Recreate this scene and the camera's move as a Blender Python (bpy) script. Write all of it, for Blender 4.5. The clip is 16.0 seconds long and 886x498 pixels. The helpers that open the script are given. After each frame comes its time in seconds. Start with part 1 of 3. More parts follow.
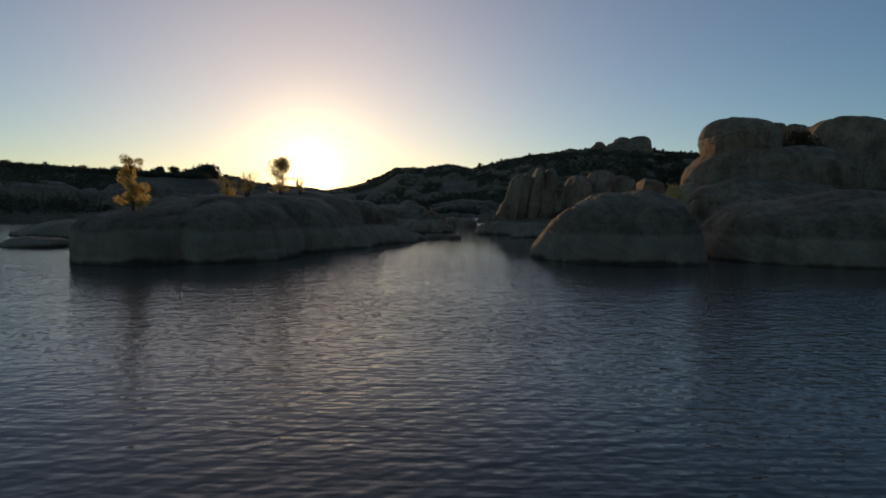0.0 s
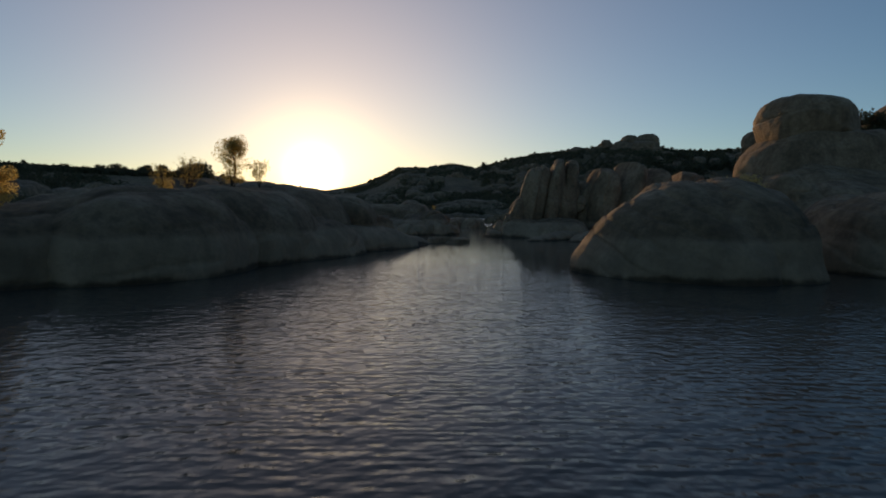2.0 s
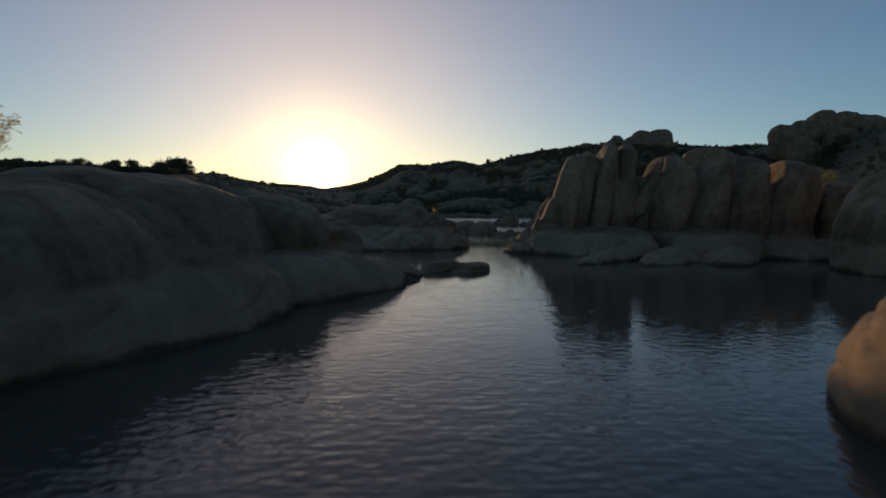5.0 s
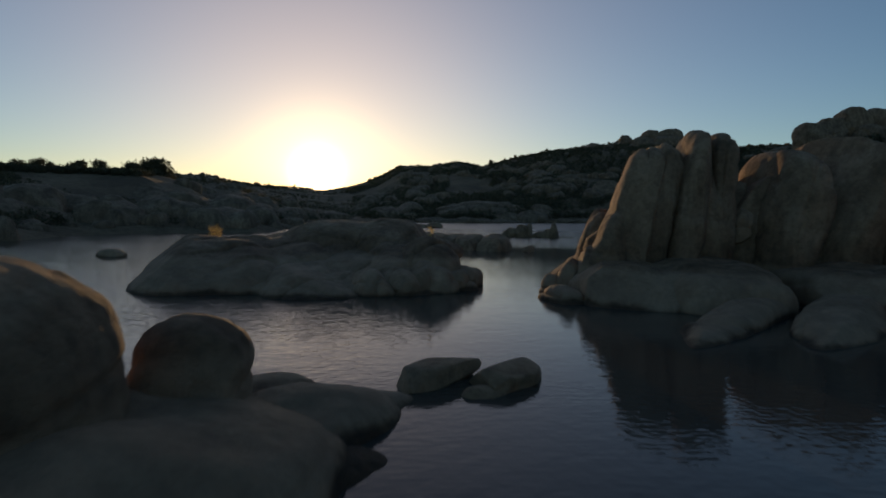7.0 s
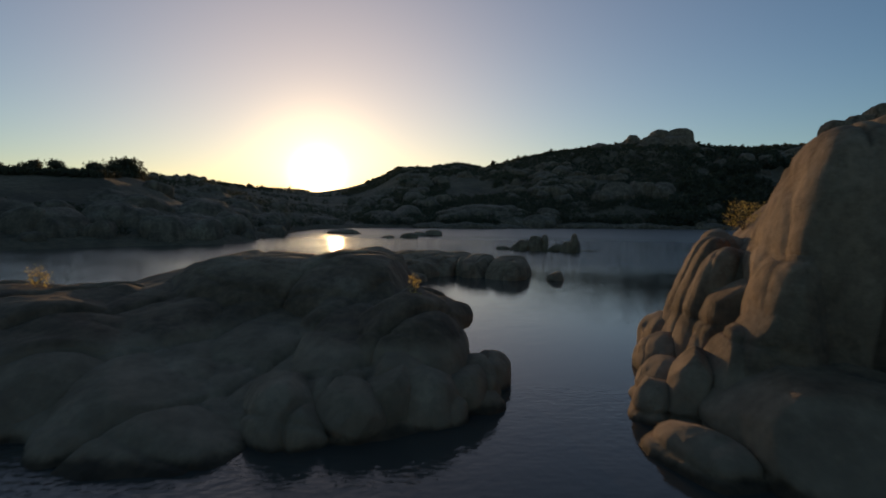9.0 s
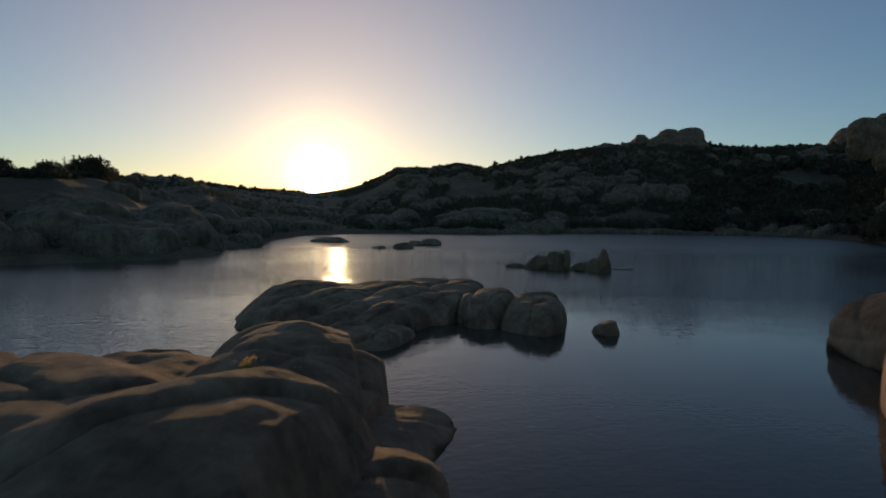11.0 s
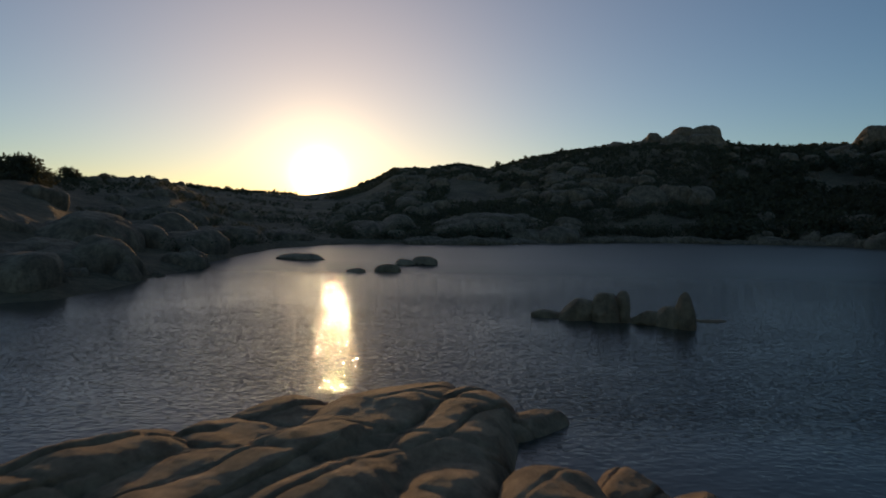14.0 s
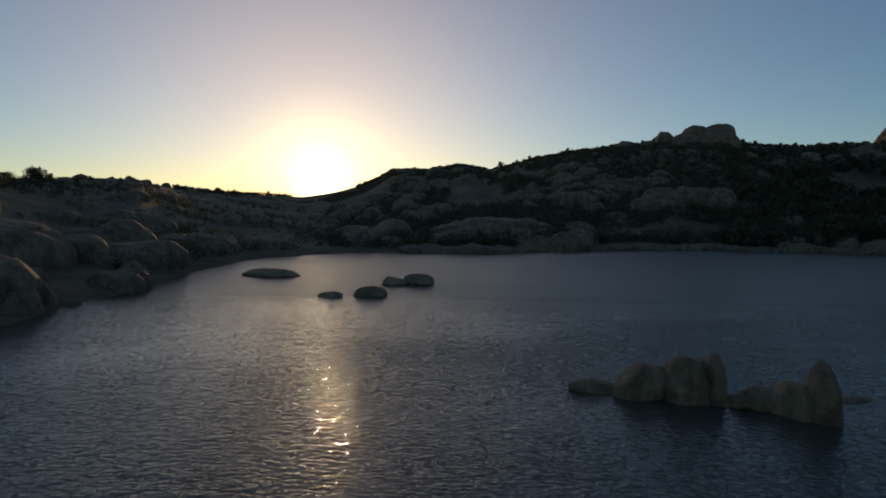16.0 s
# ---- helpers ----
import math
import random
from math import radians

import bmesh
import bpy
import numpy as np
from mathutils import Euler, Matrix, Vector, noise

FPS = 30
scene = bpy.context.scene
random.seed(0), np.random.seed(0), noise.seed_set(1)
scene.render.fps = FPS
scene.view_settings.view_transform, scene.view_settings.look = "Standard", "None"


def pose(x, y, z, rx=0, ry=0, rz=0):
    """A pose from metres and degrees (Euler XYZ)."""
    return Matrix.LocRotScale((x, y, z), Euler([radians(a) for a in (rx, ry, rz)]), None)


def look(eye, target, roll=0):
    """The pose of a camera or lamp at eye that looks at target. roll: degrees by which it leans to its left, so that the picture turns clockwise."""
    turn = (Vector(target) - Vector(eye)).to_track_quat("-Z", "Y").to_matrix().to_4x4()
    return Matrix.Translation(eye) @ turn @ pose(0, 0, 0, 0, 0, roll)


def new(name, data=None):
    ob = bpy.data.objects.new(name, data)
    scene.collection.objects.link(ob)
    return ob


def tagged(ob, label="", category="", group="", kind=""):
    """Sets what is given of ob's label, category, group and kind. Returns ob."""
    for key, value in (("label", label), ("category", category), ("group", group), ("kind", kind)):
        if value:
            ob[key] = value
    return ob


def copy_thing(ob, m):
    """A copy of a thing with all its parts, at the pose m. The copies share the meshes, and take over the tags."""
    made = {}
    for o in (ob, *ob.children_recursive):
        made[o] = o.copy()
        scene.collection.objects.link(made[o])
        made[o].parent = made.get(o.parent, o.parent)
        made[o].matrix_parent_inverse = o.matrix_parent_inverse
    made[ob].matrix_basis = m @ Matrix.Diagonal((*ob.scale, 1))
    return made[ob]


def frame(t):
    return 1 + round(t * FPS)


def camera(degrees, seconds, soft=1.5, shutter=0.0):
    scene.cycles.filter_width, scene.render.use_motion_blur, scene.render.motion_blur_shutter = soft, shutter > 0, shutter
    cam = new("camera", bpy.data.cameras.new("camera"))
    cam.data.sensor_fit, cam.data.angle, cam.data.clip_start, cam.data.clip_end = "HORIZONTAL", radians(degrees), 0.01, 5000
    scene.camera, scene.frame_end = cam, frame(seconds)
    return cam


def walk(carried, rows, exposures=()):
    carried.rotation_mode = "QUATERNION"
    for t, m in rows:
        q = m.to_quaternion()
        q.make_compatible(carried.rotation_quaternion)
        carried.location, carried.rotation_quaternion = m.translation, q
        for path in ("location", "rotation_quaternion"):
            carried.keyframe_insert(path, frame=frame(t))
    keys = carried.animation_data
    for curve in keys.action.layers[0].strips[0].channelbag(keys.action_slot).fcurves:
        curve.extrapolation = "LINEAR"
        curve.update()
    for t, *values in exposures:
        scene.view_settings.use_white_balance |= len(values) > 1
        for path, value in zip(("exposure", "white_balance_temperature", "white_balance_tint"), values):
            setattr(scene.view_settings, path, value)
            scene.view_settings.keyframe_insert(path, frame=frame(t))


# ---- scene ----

cam = camera(73.0, 16.0, soft=1.8, shutter=0.35)
PATH = [
    (0, (2.346, -0.3, 2.862), (2.29, 1.695, 2.734), 0.9),
    (0.5, (2.269, 2.037, 2.798), (2.211, 4.032, 2.67), 1.0),
    (1, (2.138, 5.092, 2.762), (2.078, 7.087, 2.635), 1.0),
    (1.5, (2.083, 7.592, 2.713), (2.02, 9.587, 2.585), 0.9),
    (2, (1.867, 10.325, 2.653), (1.801, 12.32, 2.527), 0.7),
    (2.5, (1.754, 13.253, 2.613), (1.685, 15.248, 2.487), 0.6),
    (3, (1.594, 16.333, 2.634), (1.522, 18.328, 2.509), 0.5),
    (3.5, (1.462, 19.392, 2.658), (1.389, 21.387, 2.533), 0.6),
    (4, (1.432, 22.236, 2.683), (1.356, 24.231, 2.557), 0.7),
    (6.3, (0.693, 40.465, 3.904), (0.619, 42.459, 3.766), 0.7),
    (6.5, (0.669, 41.966, 3.938), (0.589, 43.96, 3.812), 0.7),
    (7, (0.48, 46.086, 4.279), (0.4, 48.08, 4.151), 0.7),
    (7.5, (0.279, 50.103, 4.565), (0.199, 52.097, 4.438), 0.7),
    (8, (0.216, 54.292, 4.802), (0.135, 56.286, 4.677), 0.7),
    (8.5, (0.148, 58.463, 5.028), (0.067, 60.457, 4.904), 0.6),
    (9, (0.032, 62.456, 5.33), (-0.05, 64.451, 5.206), 0.7),
    (11.5, (-0.51, 82.197, 6.593), (-0.593, 84.192, 6.472), 0.8),
    (12, (-0.596, 86.082, 6.855), (-0.679, 88.076, 6.734), 0.8),
    (12.5, (-0.733, 89.884, 7.096), (-0.816, 91.878, 6.975), 0.8),
    (13, (-0.888, 93.648, 7.377), (-0.971, 95.643, 7.256), 0.8),
    (13.5, (-0.882, 97.681, 7.705), (-0.966, 99.676, 7.585), 0.8),
    (14, (-0.882, 102.042, 7.975), (-0.966, 104.037, 7.856), 0.8),
    (14.5, (-0.89, 106.213, 8.187), (-0.975, 108.207, 8.07), 0.8),
    (15, (-0.908, 110.274, 8.445), (-0.995, 112.269, 8.328), 0.8),
    (15.5, (-0.941, 114.348, 8.63), (-1.03, 116.342, 8.515), 0.8),
    (16, (-1.085, 118.243, 8.875), (-1.174, 120.238, 8.76), 0.8),
]
walk(cam, [(t, look(eye, target, roll)) for t, eye, target, roll in PATH], [(0, 0.53, 7500, 13), (16, 0.47, 7500, 13)])

# ---- light ----
SUN_AZ, SUN_EL = radians(-12.4), radians(3.4)
GLOW = Vector((math.sin(radians(-14.2)) * math.cos(SUN_EL), math.cos(radians(-14.2)) * math.cos(SUN_EL), math.sin(radians(3.4))))
SUN = Vector((math.sin(SUN_AZ) * math.cos(SUN_EL), math.cos(SUN_AZ) * math.cos(SUN_EL), math.sin(SUN_EL)))


def link(tree, a, b):
    tree.links.new(a, b)


def node(tree, kind, **values):
    n = tree.nodes.new(kind)
    for key, value in values.items():
        if key in n.inputs:
            n.inputs[key].default_value = value
    return n


def build_world():
    world = bpy.data.worlds.new("world")
    scene.world = world
    world.use_nodes = True
    t = world.node_tree
    t.nodes.clear()
    out = t.nodes.new("ShaderNodeOutputWorld")
    bg = node(t, "ShaderNodeBackground", Strength=1.0)
    sky = t.nodes.new("ShaderNodeTexSky")
    sky.sky_type = "NISHITA"
    sky.sun_disc = False
    sky.sun_elevation = SUN_EL
    sky.sun_rotation = SUN_AZ
    sky.altitude = 1500
    sky.air_density, sky.dust_density, sky.ozone_density = 1.0, 0.3, 2.95
    dim = t.nodes.new("ShaderNodeVectorMath")
    dim.operation = "SCALE"
    dim.inputs["Scale"].default_value = SKY_STRENGTH
    link(t, sky.outputs[0], dim.inputs[0])
    # the bright aureole of the low sun in the dusty air
    way = t.nodes.new("ShaderNodeTexCoord")
    dot = t.nodes.new("ShaderNodeVectorMath")
    dot.operation = "DOT_PRODUCT"
    dot.inputs[1].default_value = GLOW
    unit = t.nodes.new("ShaderNodeVectorMath")
    unit.operation = "NORMALIZE"
    link(t, way.outputs["Generated"], unit.inputs[0])
    link(t, unit.outputs[0], dot.inputs[0])
    last = dim.outputs[0]
    for sharp, colour in AUREOLE:
        power = t.nodes.new("ShaderNodeMath")
        power.operation = "POWER"
        power.use_clamp = True
        lift = t.nodes.new("ShaderNodeMath")
        lift.operation = "MAXIMUM"
        lift.inputs[1].default_value = 0.0
        link(t, dot.outputs["Value"], lift.inputs[0])
        link(t, lift.outputs[0], power.inputs[0])
        power.inputs[1].default_value = sharp
        tint = t.nodes.new("ShaderNodeVectorMath")
        tint.operation = "SCALE"
        tint.inputs[0].default_value = colour
        link(t, power.outputs[0], tint.inputs["Scale"])
        add = t.nodes.new("ShaderNodeVectorMath")
        add.operation = "ADD"
        link(t, last, add.inputs[0])
        link(t, tint.outputs[0], add.inputs[1])
        last = add.outputs[0]
    link(t, last, bg.inputs["Color"])
    link(t, bg.outputs[0], out.inputs[0])


SKY_STRENGTH = 0.111
AUREOLE = [(2600, (3.0, 2.6, 1.9)), (260, (0.6, 0.41, 0.18)), (24, (0.27, 0.155, 0.06)), (5, (0.115, 0.07, 0.032))]
build_world()
sun_data = bpy.data.lights.new("sun", "SUN")
sun_data.energy, sun_data.angle, sun_data.color = 1.0, radians(0.53), (1.0, 0.67, 0.34)
sun = new("sun", sun_data)
sun.matrix_world = look((0, 0, 60), Vector((0, 0, 60)) - SUN)


# ---- materials ----
def mat(name, rough=0.9):
    m = bpy.data.materials.new(name)
    m.use_nodes = True
    t = m.node_tree
    b = t.nodes["Principled BSDF"]
    b.inputs["Roughness"].default_value = rough
    return m, t, b


def noise_node(t, scale, detail=6, rough=0.6, stretch=None, coord=None, turn=0.0):
    c = t.nodes.new("ShaderNodeNewGeometry") if coord is None else None
    src = c.outputs["Position"] if coord is None else coord
    if stretch:
        mp = t.nodes.new("ShaderNodeMapping")
        mp.vector_type = "TEXTURE"
        mp.inputs["Scale"].default_value = [1 / k for k in stretch]
        mp.inputs["Rotation"].default_value = (0, 0, turn)
        link(t, src, mp.inputs[0])
        src = mp.outputs[0]
    n = node(t, "ShaderNodeTexNoise", Scale=scale, Detail=detail, Roughness=rough)
    link(t, src, n.inputs["Vector"])
    return n


def ramp(t, fac, stops):
    r = t.nodes.new("ShaderNodeValToRGB")
    e = r.color_ramp.elements
    while len(e) < len(stops):
        e.new(0.5)
    for el, (p, c) in zip(e, stops):
        el.position, el.color = p, (*c, 1)
    link(t, fac, r.inputs[0])
    return r


def mix(t, fac, a, b, kind="MIX"):
    m = t.nodes.new("ShaderNodeMix")
    m.data_type, m.blend_type = "RGBA", kind
    for sock, v in ((m.inputs[0], fac), (m.inputs[6], a), (m.inputs[7], b)):
        if hasattr(v, "is_linked"):
            link(t, v, sock)
        else:
            sock.default_value = v if not isinstance(v, tuple) else (*v, 1)
    return m.outputs[2]


def bump(t, b, height, strength, dist):
    n = node(t, "ShaderNodeBump", Strength=strength, Distance=dist)
    link(t, height, n.inputs["Height"])
    link(t, n.outputs[0], b.inputs["Normal"])
    return n


def rock_material(name, warm, dark, pale, line=True):
    m, t, b = mat(name, 0.88)
    big = noise_node(t, 0.35, 5)
    fine = noise_node(t, 3.5, 8, 0.7)
    col = ramp(t, big.outputs[0], [(0.3, dark), (0.5, warm), (0.7, pale)]).outputs[0]
    speck = ramp(t, fine.outputs[0], [(0.3, (0.6, 0.6, 0.6)), (0.62, (1.12, 1.12, 1.12))]).outputs[0]
    col = mix(t, 0.75, col, speck, "MULTIPLY")
    # lichen and weathered crust in ragged patches
    crust = noise_node(t, 1.1, 9, 0.72)
    cm = ramp(t, crust.outputs[0], [(0.5, (1, 1, 1)), (0.57, (0.62, 0.6, 0.57)), (0.66, (0.5, 0.49, 0.46))]).outputs[0]
    col = mix(t, 0.55, col, cm, "MULTIPLY")
    # desert varnish in vertical streaks
    streak = noise_node(t, 0.9, 4, 0.6, (1, 1, 0.12))
    sm = ramp(t, streak.outputs[0], [(0.42, (1, 1, 1)), (0.62, (0.5, 0.46, 0.43))]).outputs[0]
    col = mix(t, 0.7, col, sm, "MULTIPLY")
    if line:
        # pale mineral ring left by the falling water level, a dark crust above it, a wet foot below
        g = t.nodes.new("ShaderNodeNewGeometry")
        sep = t.nodes.new("ShaderNodeSeparateXYZ")
        link(t, g.outputs["Position"], sep.inputs[0])
        wob = noise_node(t, 0.35, 4)
        add = t.nodes.new("ShaderNodeMath")
        add.operation = "MULTIPLY_ADD"
        add.inputs[1].default_value = 0.9
        link(t, wob.outputs[0], add.inputs[0])
        link(t, sep.outputs[2], add.inputs[2])
        div = t.nodes.new("ShaderNodeMath")
        div.operation = "DIVIDE"
        div.inputs[1].default_value = 5.0
        link(t, add.outputs[0], div.inputs[0])
        ring = ramp(t, div.outputs[0], [(0.0, (0.0, 0.0, 0.0)), (0.11, (0.1, 0.1, 0.1)), (0.15, (1, 1, 1)), (0.29, (0.7, 0.7, 0.7)), (0.39, (0.9, 0.9, 0.9)), (0.44, (0, 0, 0))]).outputs[0]
        col = mix(t, ring, col, mix(t, 0.4, col, pale))
        above = ramp(t, div.outputs[0], [(0.39, (1, 1, 1)), (0.44, (0.74, 0.72, 0.7)), (0.56, (0.76, 0.74, 0.72)), (0.75, (1, 1, 1))]).outputs[0]
        col = mix(t, 1.0, col, above, "MULTIPLY")
        wet = ramp(t, div.outputs[0], [(0.1, (0.35, 0.33, 0.3)), (0.13, (1, 1, 1))]).outputs[0]
        col = mix(t, 1.0, col, wet, "MULTIPLY")
    link(t, col, b.inputs["Base Color"])
    grain = noise_node(t, 14, 6, 0.75)
    h = mix(t, 0.35, big.outputs[0], fine.outputs[0])
    h = mix(t, 0.12, h, grain.outputs[0])
    h = mix(t, 0.2, h, crust.outputs[0])
    bump(t, b, h, 0.85, 0.3)
    return m


GRANITE = rock_material("granite", (0.4, 0.25, 0.142), (0.26, 0.155, 0.083), (0.5, 0.335, 0.21))
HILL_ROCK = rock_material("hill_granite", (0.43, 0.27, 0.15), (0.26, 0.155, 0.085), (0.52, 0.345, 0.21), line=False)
RIDGE_ROCK = rock_material("lichened_granite", (0.3, 0.2, 0.12), (0.19, 0.125, 0.075), (0.4, 0.275, 0.17), line=False)


def water_material():
    m, t, b = mat("water", 0.012)
    b.inputs["Base Color"].default_value = (0.07, 0.064, 0.052, 1)
    b.inputs["IOR"].default_value = 1.33
    # two crossing trains of short crests and a finer set, over a longer swell
    a = noise_node(t, 4.2, 1.5, 0.5, (0.34, 1.0, 1.0), turn=radians(44))
    a2 = noise_node(t, 4.2, 1.5, 0.5, (0.34, 1.0, 1.0), turn=radians(116))
    fine = noise_node(t, 6.5, 1.5, 0.5, (0.3, 1.0, 1.0), turn=radians(3))
    c = noise_node(t, 1.2, 1, 0.5, (0.4, 1.0, 1.0), turn=radians(20))
    h = mix(t, 0.3, mix(t, 0.42, mix(t, 0.45, a.outputs[0], a2.outputs[0]), fine.outputs[0]), c.outputs[0])
    # ruffled at the channel's mouth and out on the lake, calm in the lee of the rocks
    g = t.nodes.new("ShaderNodeNewGeometry")
    sep = t.nodes.new("ShaderNodeSeparateXYZ")
    link(t, g.outputs["Position"], sep.inputs[0])

    def along(axis, low, high):
        r = t.nodes.new("ShaderNodeMapRange")
        for k, v in enumerate((low, high, 0.0, 1.0)):
            r.inputs[k + 1].default_value = v
        link(t, sep.outputs[axis], r.inputs[0])
        return r.outputs[0]

    def grey(*stops):
        return [(p, (v, v, v)) for p, v in stops]

    mid = ramp(t, along(1, 0.0, 200.0), grey((0.09, 0.28), (0.16, 0.2), (0.23, 0.09), (0.3, 0.06), (0.5, 0.055), (0.58, 0.085))).outputs[0]
    west = ramp(t, along(1, 0.0, 200.0), grey((0.09, 0.28), (0.25, 0.2), (0.58, 0.22))).outputs[0]
    side = ramp(t, along(0, -20.0, 20.0), grey((0.28, 0.0), (0.5, 1.0))).outputs[0]
    # the edge of the breeze slants across the open lake
    slant = t.nodes.new("ShaderNodeMath")
    slant.operation = "MULTIPLY_ADD"
    slant.inputs[1].default_value = 0.224
    link(t, sep.outputs[1], slant.inputs[0])
    link(t, sep.outputs[0], slant.inputs[2])
    edge = t.nodes.new("ShaderNodeMapRange")
    for k, v in enumerate((19.4, 21.4, 0.36, 0.46)):
        edge.inputs[k + 1].default_value = v
    link(t, slant.outputs[0], edge.inputs[0])
    lake = ramp(t, along(1, 0.0, 200.0), grey((0.58, 0.0), (0.63, 1.0))).outputs[0]
    wind = mix(t, lake, mix(t, side, west, mid), edge.outputs[0])
    patch = noise_node(t, 0.05, 3, 0.6, (0.6, 1.0, 1.0))
    calm = ramp(t, patch.outputs[0], [(0.4, (0.6, 0.6, 0.6)), (0.6, (1.1, 1.1, 1.1))]).outputs[0]
    short = noise_node(t, 5.2, 1.6, 0.5, (0.45, 1.0, 1.0), turn=radians(4))
    cross = noise_node(t, 4.0, 1.5, 0.5, (0.5, 1.0, 1.0), turn=radians(-14))
    h = mix(t, lake, h, mix(t, 0.3, mix(t, 0.42, short.outputs[0], cross.outputs[0]), c.outputs[0]))
    n = bump(t, b, h, 0.5, 0.4)
    link(t, mix(t, 1.0, wind, calm, "MULTIPLY"), n.inputs["Strength"])
    # the finest ripples, too small to tell apart, roughen part of the surface
    fuzzy = t.nodes.new("ShaderNodeBsdfPrincipled")
    fuzzy.inputs["Base Color"].default_value = b.inputs["Base Color"].default_value
    fuzzy.inputs["IOR"].default_value = 1.33
    fuzzy.inputs["Roughness"].default_value = 0.36
    soft_bump = node(t, "ShaderNodeBump", Strength=0.2, Distance=0.24)
    link(t, h, soft_bump.inputs["Height"])
    link(t, soft_bump.outputs[0], fuzzy.inputs["Normal"])
    share = ramp(t, along(1, 0.0, 200.0), grey((0.09, 0.12), (0.27, 0.05), (0.6, 0.04), (0.86, 0.06), (0.93, 0.6), (1.0, 0.85))).outputs[0]
    both = t.nodes.new("ShaderNodeMixShader")
    link(t, share, both.inputs[0])
    link(t, b.outputs[0], both.inputs[1])
    link(t, fuzzy.outputs[0], both.inputs[2])
    link(t, both.outputs[0], t.nodes["Material Output"].inputs[0])
    return m


WATER = water_material()


def ground_material():
    m, t, b = mat("hillside_soil", 0.95)
    n = noise_node(t, 0.06, 6, 0.65)
    f = noise_node(t, 0.9, 6, 0.7)
    col = ramp(t, n.outputs[0], [(0.35, (0.15, 0.1, 0.055)), (0.5, (0.23, 0.155, 0.085)), (0.65, (0.31, 0.21, 0.12))]).outputs[0]
    col = mix(t, 0.6, col, ramp(t, f.outputs[0], [(0.35, (0.4, 0.4, 0.35)), (0.6, (1.1, 1.1, 1.1))]).outputs[0], "MULTIPLY")
    link(t, col, b.inputs["Base Color"])
    bump(t, b, f.outputs[0], 0.8, 0.6)
    return m


SOIL = ground_material()


def leaf_material(name, a, c, trans=0.35):
    m, t, b = mat(name, 0.7)
    g = t.nodes.new("ShaderNodeNewGeometry")
    col = ramp(t, g.outputs["Random Per Island"], [(0.0, a), (1.0, c)]).outputs[0]
    link(t, col, b.inputs["Base Color"])
    tl = t.nodes.new("ShaderNodeBsdfTranslucent")
    link(t, col, tl.inputs["Color"])
    mx = t.nodes.new("ShaderNodeMixShader")
    mx.inputs[0].default_value = trans
    link(t, b.outputs[0], mx.inputs[1])
    link(t, tl.outputs[0], mx.inputs[2])
    link(t, mx.outputs[0], t.nodes["Material Output"].inputs[0])
    return m


GOLD_LEAF = leaf_material("autumn_leaf", (0.6, 0.44, 0.14), (0.74, 0.58, 0.24), 0.8)
GREEN_LEAF = leaf_material("willow_leaf", (0.42, 0.31, 0.09), (0.56, 0.43, 0.15), 0.7)
SCRUB_LEAF = leaf_material("scrub_leaf", (0.08, 0.078, 0.04), (0.145, 0.125, 0.065), 0.35)
BARK = mat("bark", 0.9)[0]
BARK.node_tree.nodes["Principled BSDF"].inputs["Base Color"].default_value = (0.09, 0.065, 0.045, 1)


# ---- shapes ----
def lattice(ix, iy, iz, seed):
    h = (ix * 374761393 + iy * 668265263 + iz * 2147483647 + seed * 974634777) & 0x7FFFFFFF
    h = ((h ^ (h >> 13)) * 1274126177) & 0x7FFFFFFF
    return ((h ^ (h >> 16)) & 0xFFFF) / 32767.5 - 1.0


def value_noise(p, seed=0):
    """Smooth noise in -1..1 at the rows of p."""
    i = np.floor(p).astype(np.int64)
    f = p - i
    f = f * f * f * (f * (f * 6 - 15) + 10)
    out = 0.0
    for dx in (0, 1):
        for dy in (0, 1):
            for dz in (0, 1):
                w = np.abs(1 - dx - f[:, 0]) * np.abs(1 - dy - f[:, 1]) * np.abs(1 - dz - f[:, 2])
                out = out + w * lattice(i[:, 0] + dx, i[:, 1] + dy, i[:, 2] + dz, seed)
    return out


def fbm(p, octaves=4, seed=0, gain=0.5):
    out, amp = 0.0, 1.0
    for k in range(octaves):
        out = out + amp * value_noise(p * 2**k + 17.3 * k, seed + k)
        amp *= gain
    return out


def cube_sphere(n):
    """Directions and quads of a cube blown up to a ball, n cells along an edge."""
    g = np.tan(np.linspace(-1, 1, n + 1) * math.pi / 4)
    a, b = np.meshgrid(g, g, indexing="ij")
    one = np.ones_like(a)
    sides = [(one, a, b), (-one, b, a), (b, one, a), (a, -one, b), (a, b, one), (b, a, -one)]
    verts = np.concatenate([np.stack([c.ravel() for c in s], 1) for s in sides])
    key, where = np.unique(np.round(verts, 6), axis=0, return_inverse=True)
    where = where.ravel()
    q = np.arange((n + 1) ** 2).reshape(n + 1, n + 1)
    quads = np.stack([q[:-1, :-1].ravel(), q[1:, :-1].ravel(), q[1:, 1:].ravel(), q[:-1, 1:].ravel()], 1)
    faces = np.concatenate([where[quads + k * (n + 1) ** 2] for k in range(6)])
    return key / np.linalg.norm(key, axis=1, keepdims=True), faces


BALLS = {n: cube_sphere(n) for n in (3, 5, 10, 18, 32, 48, 64)}


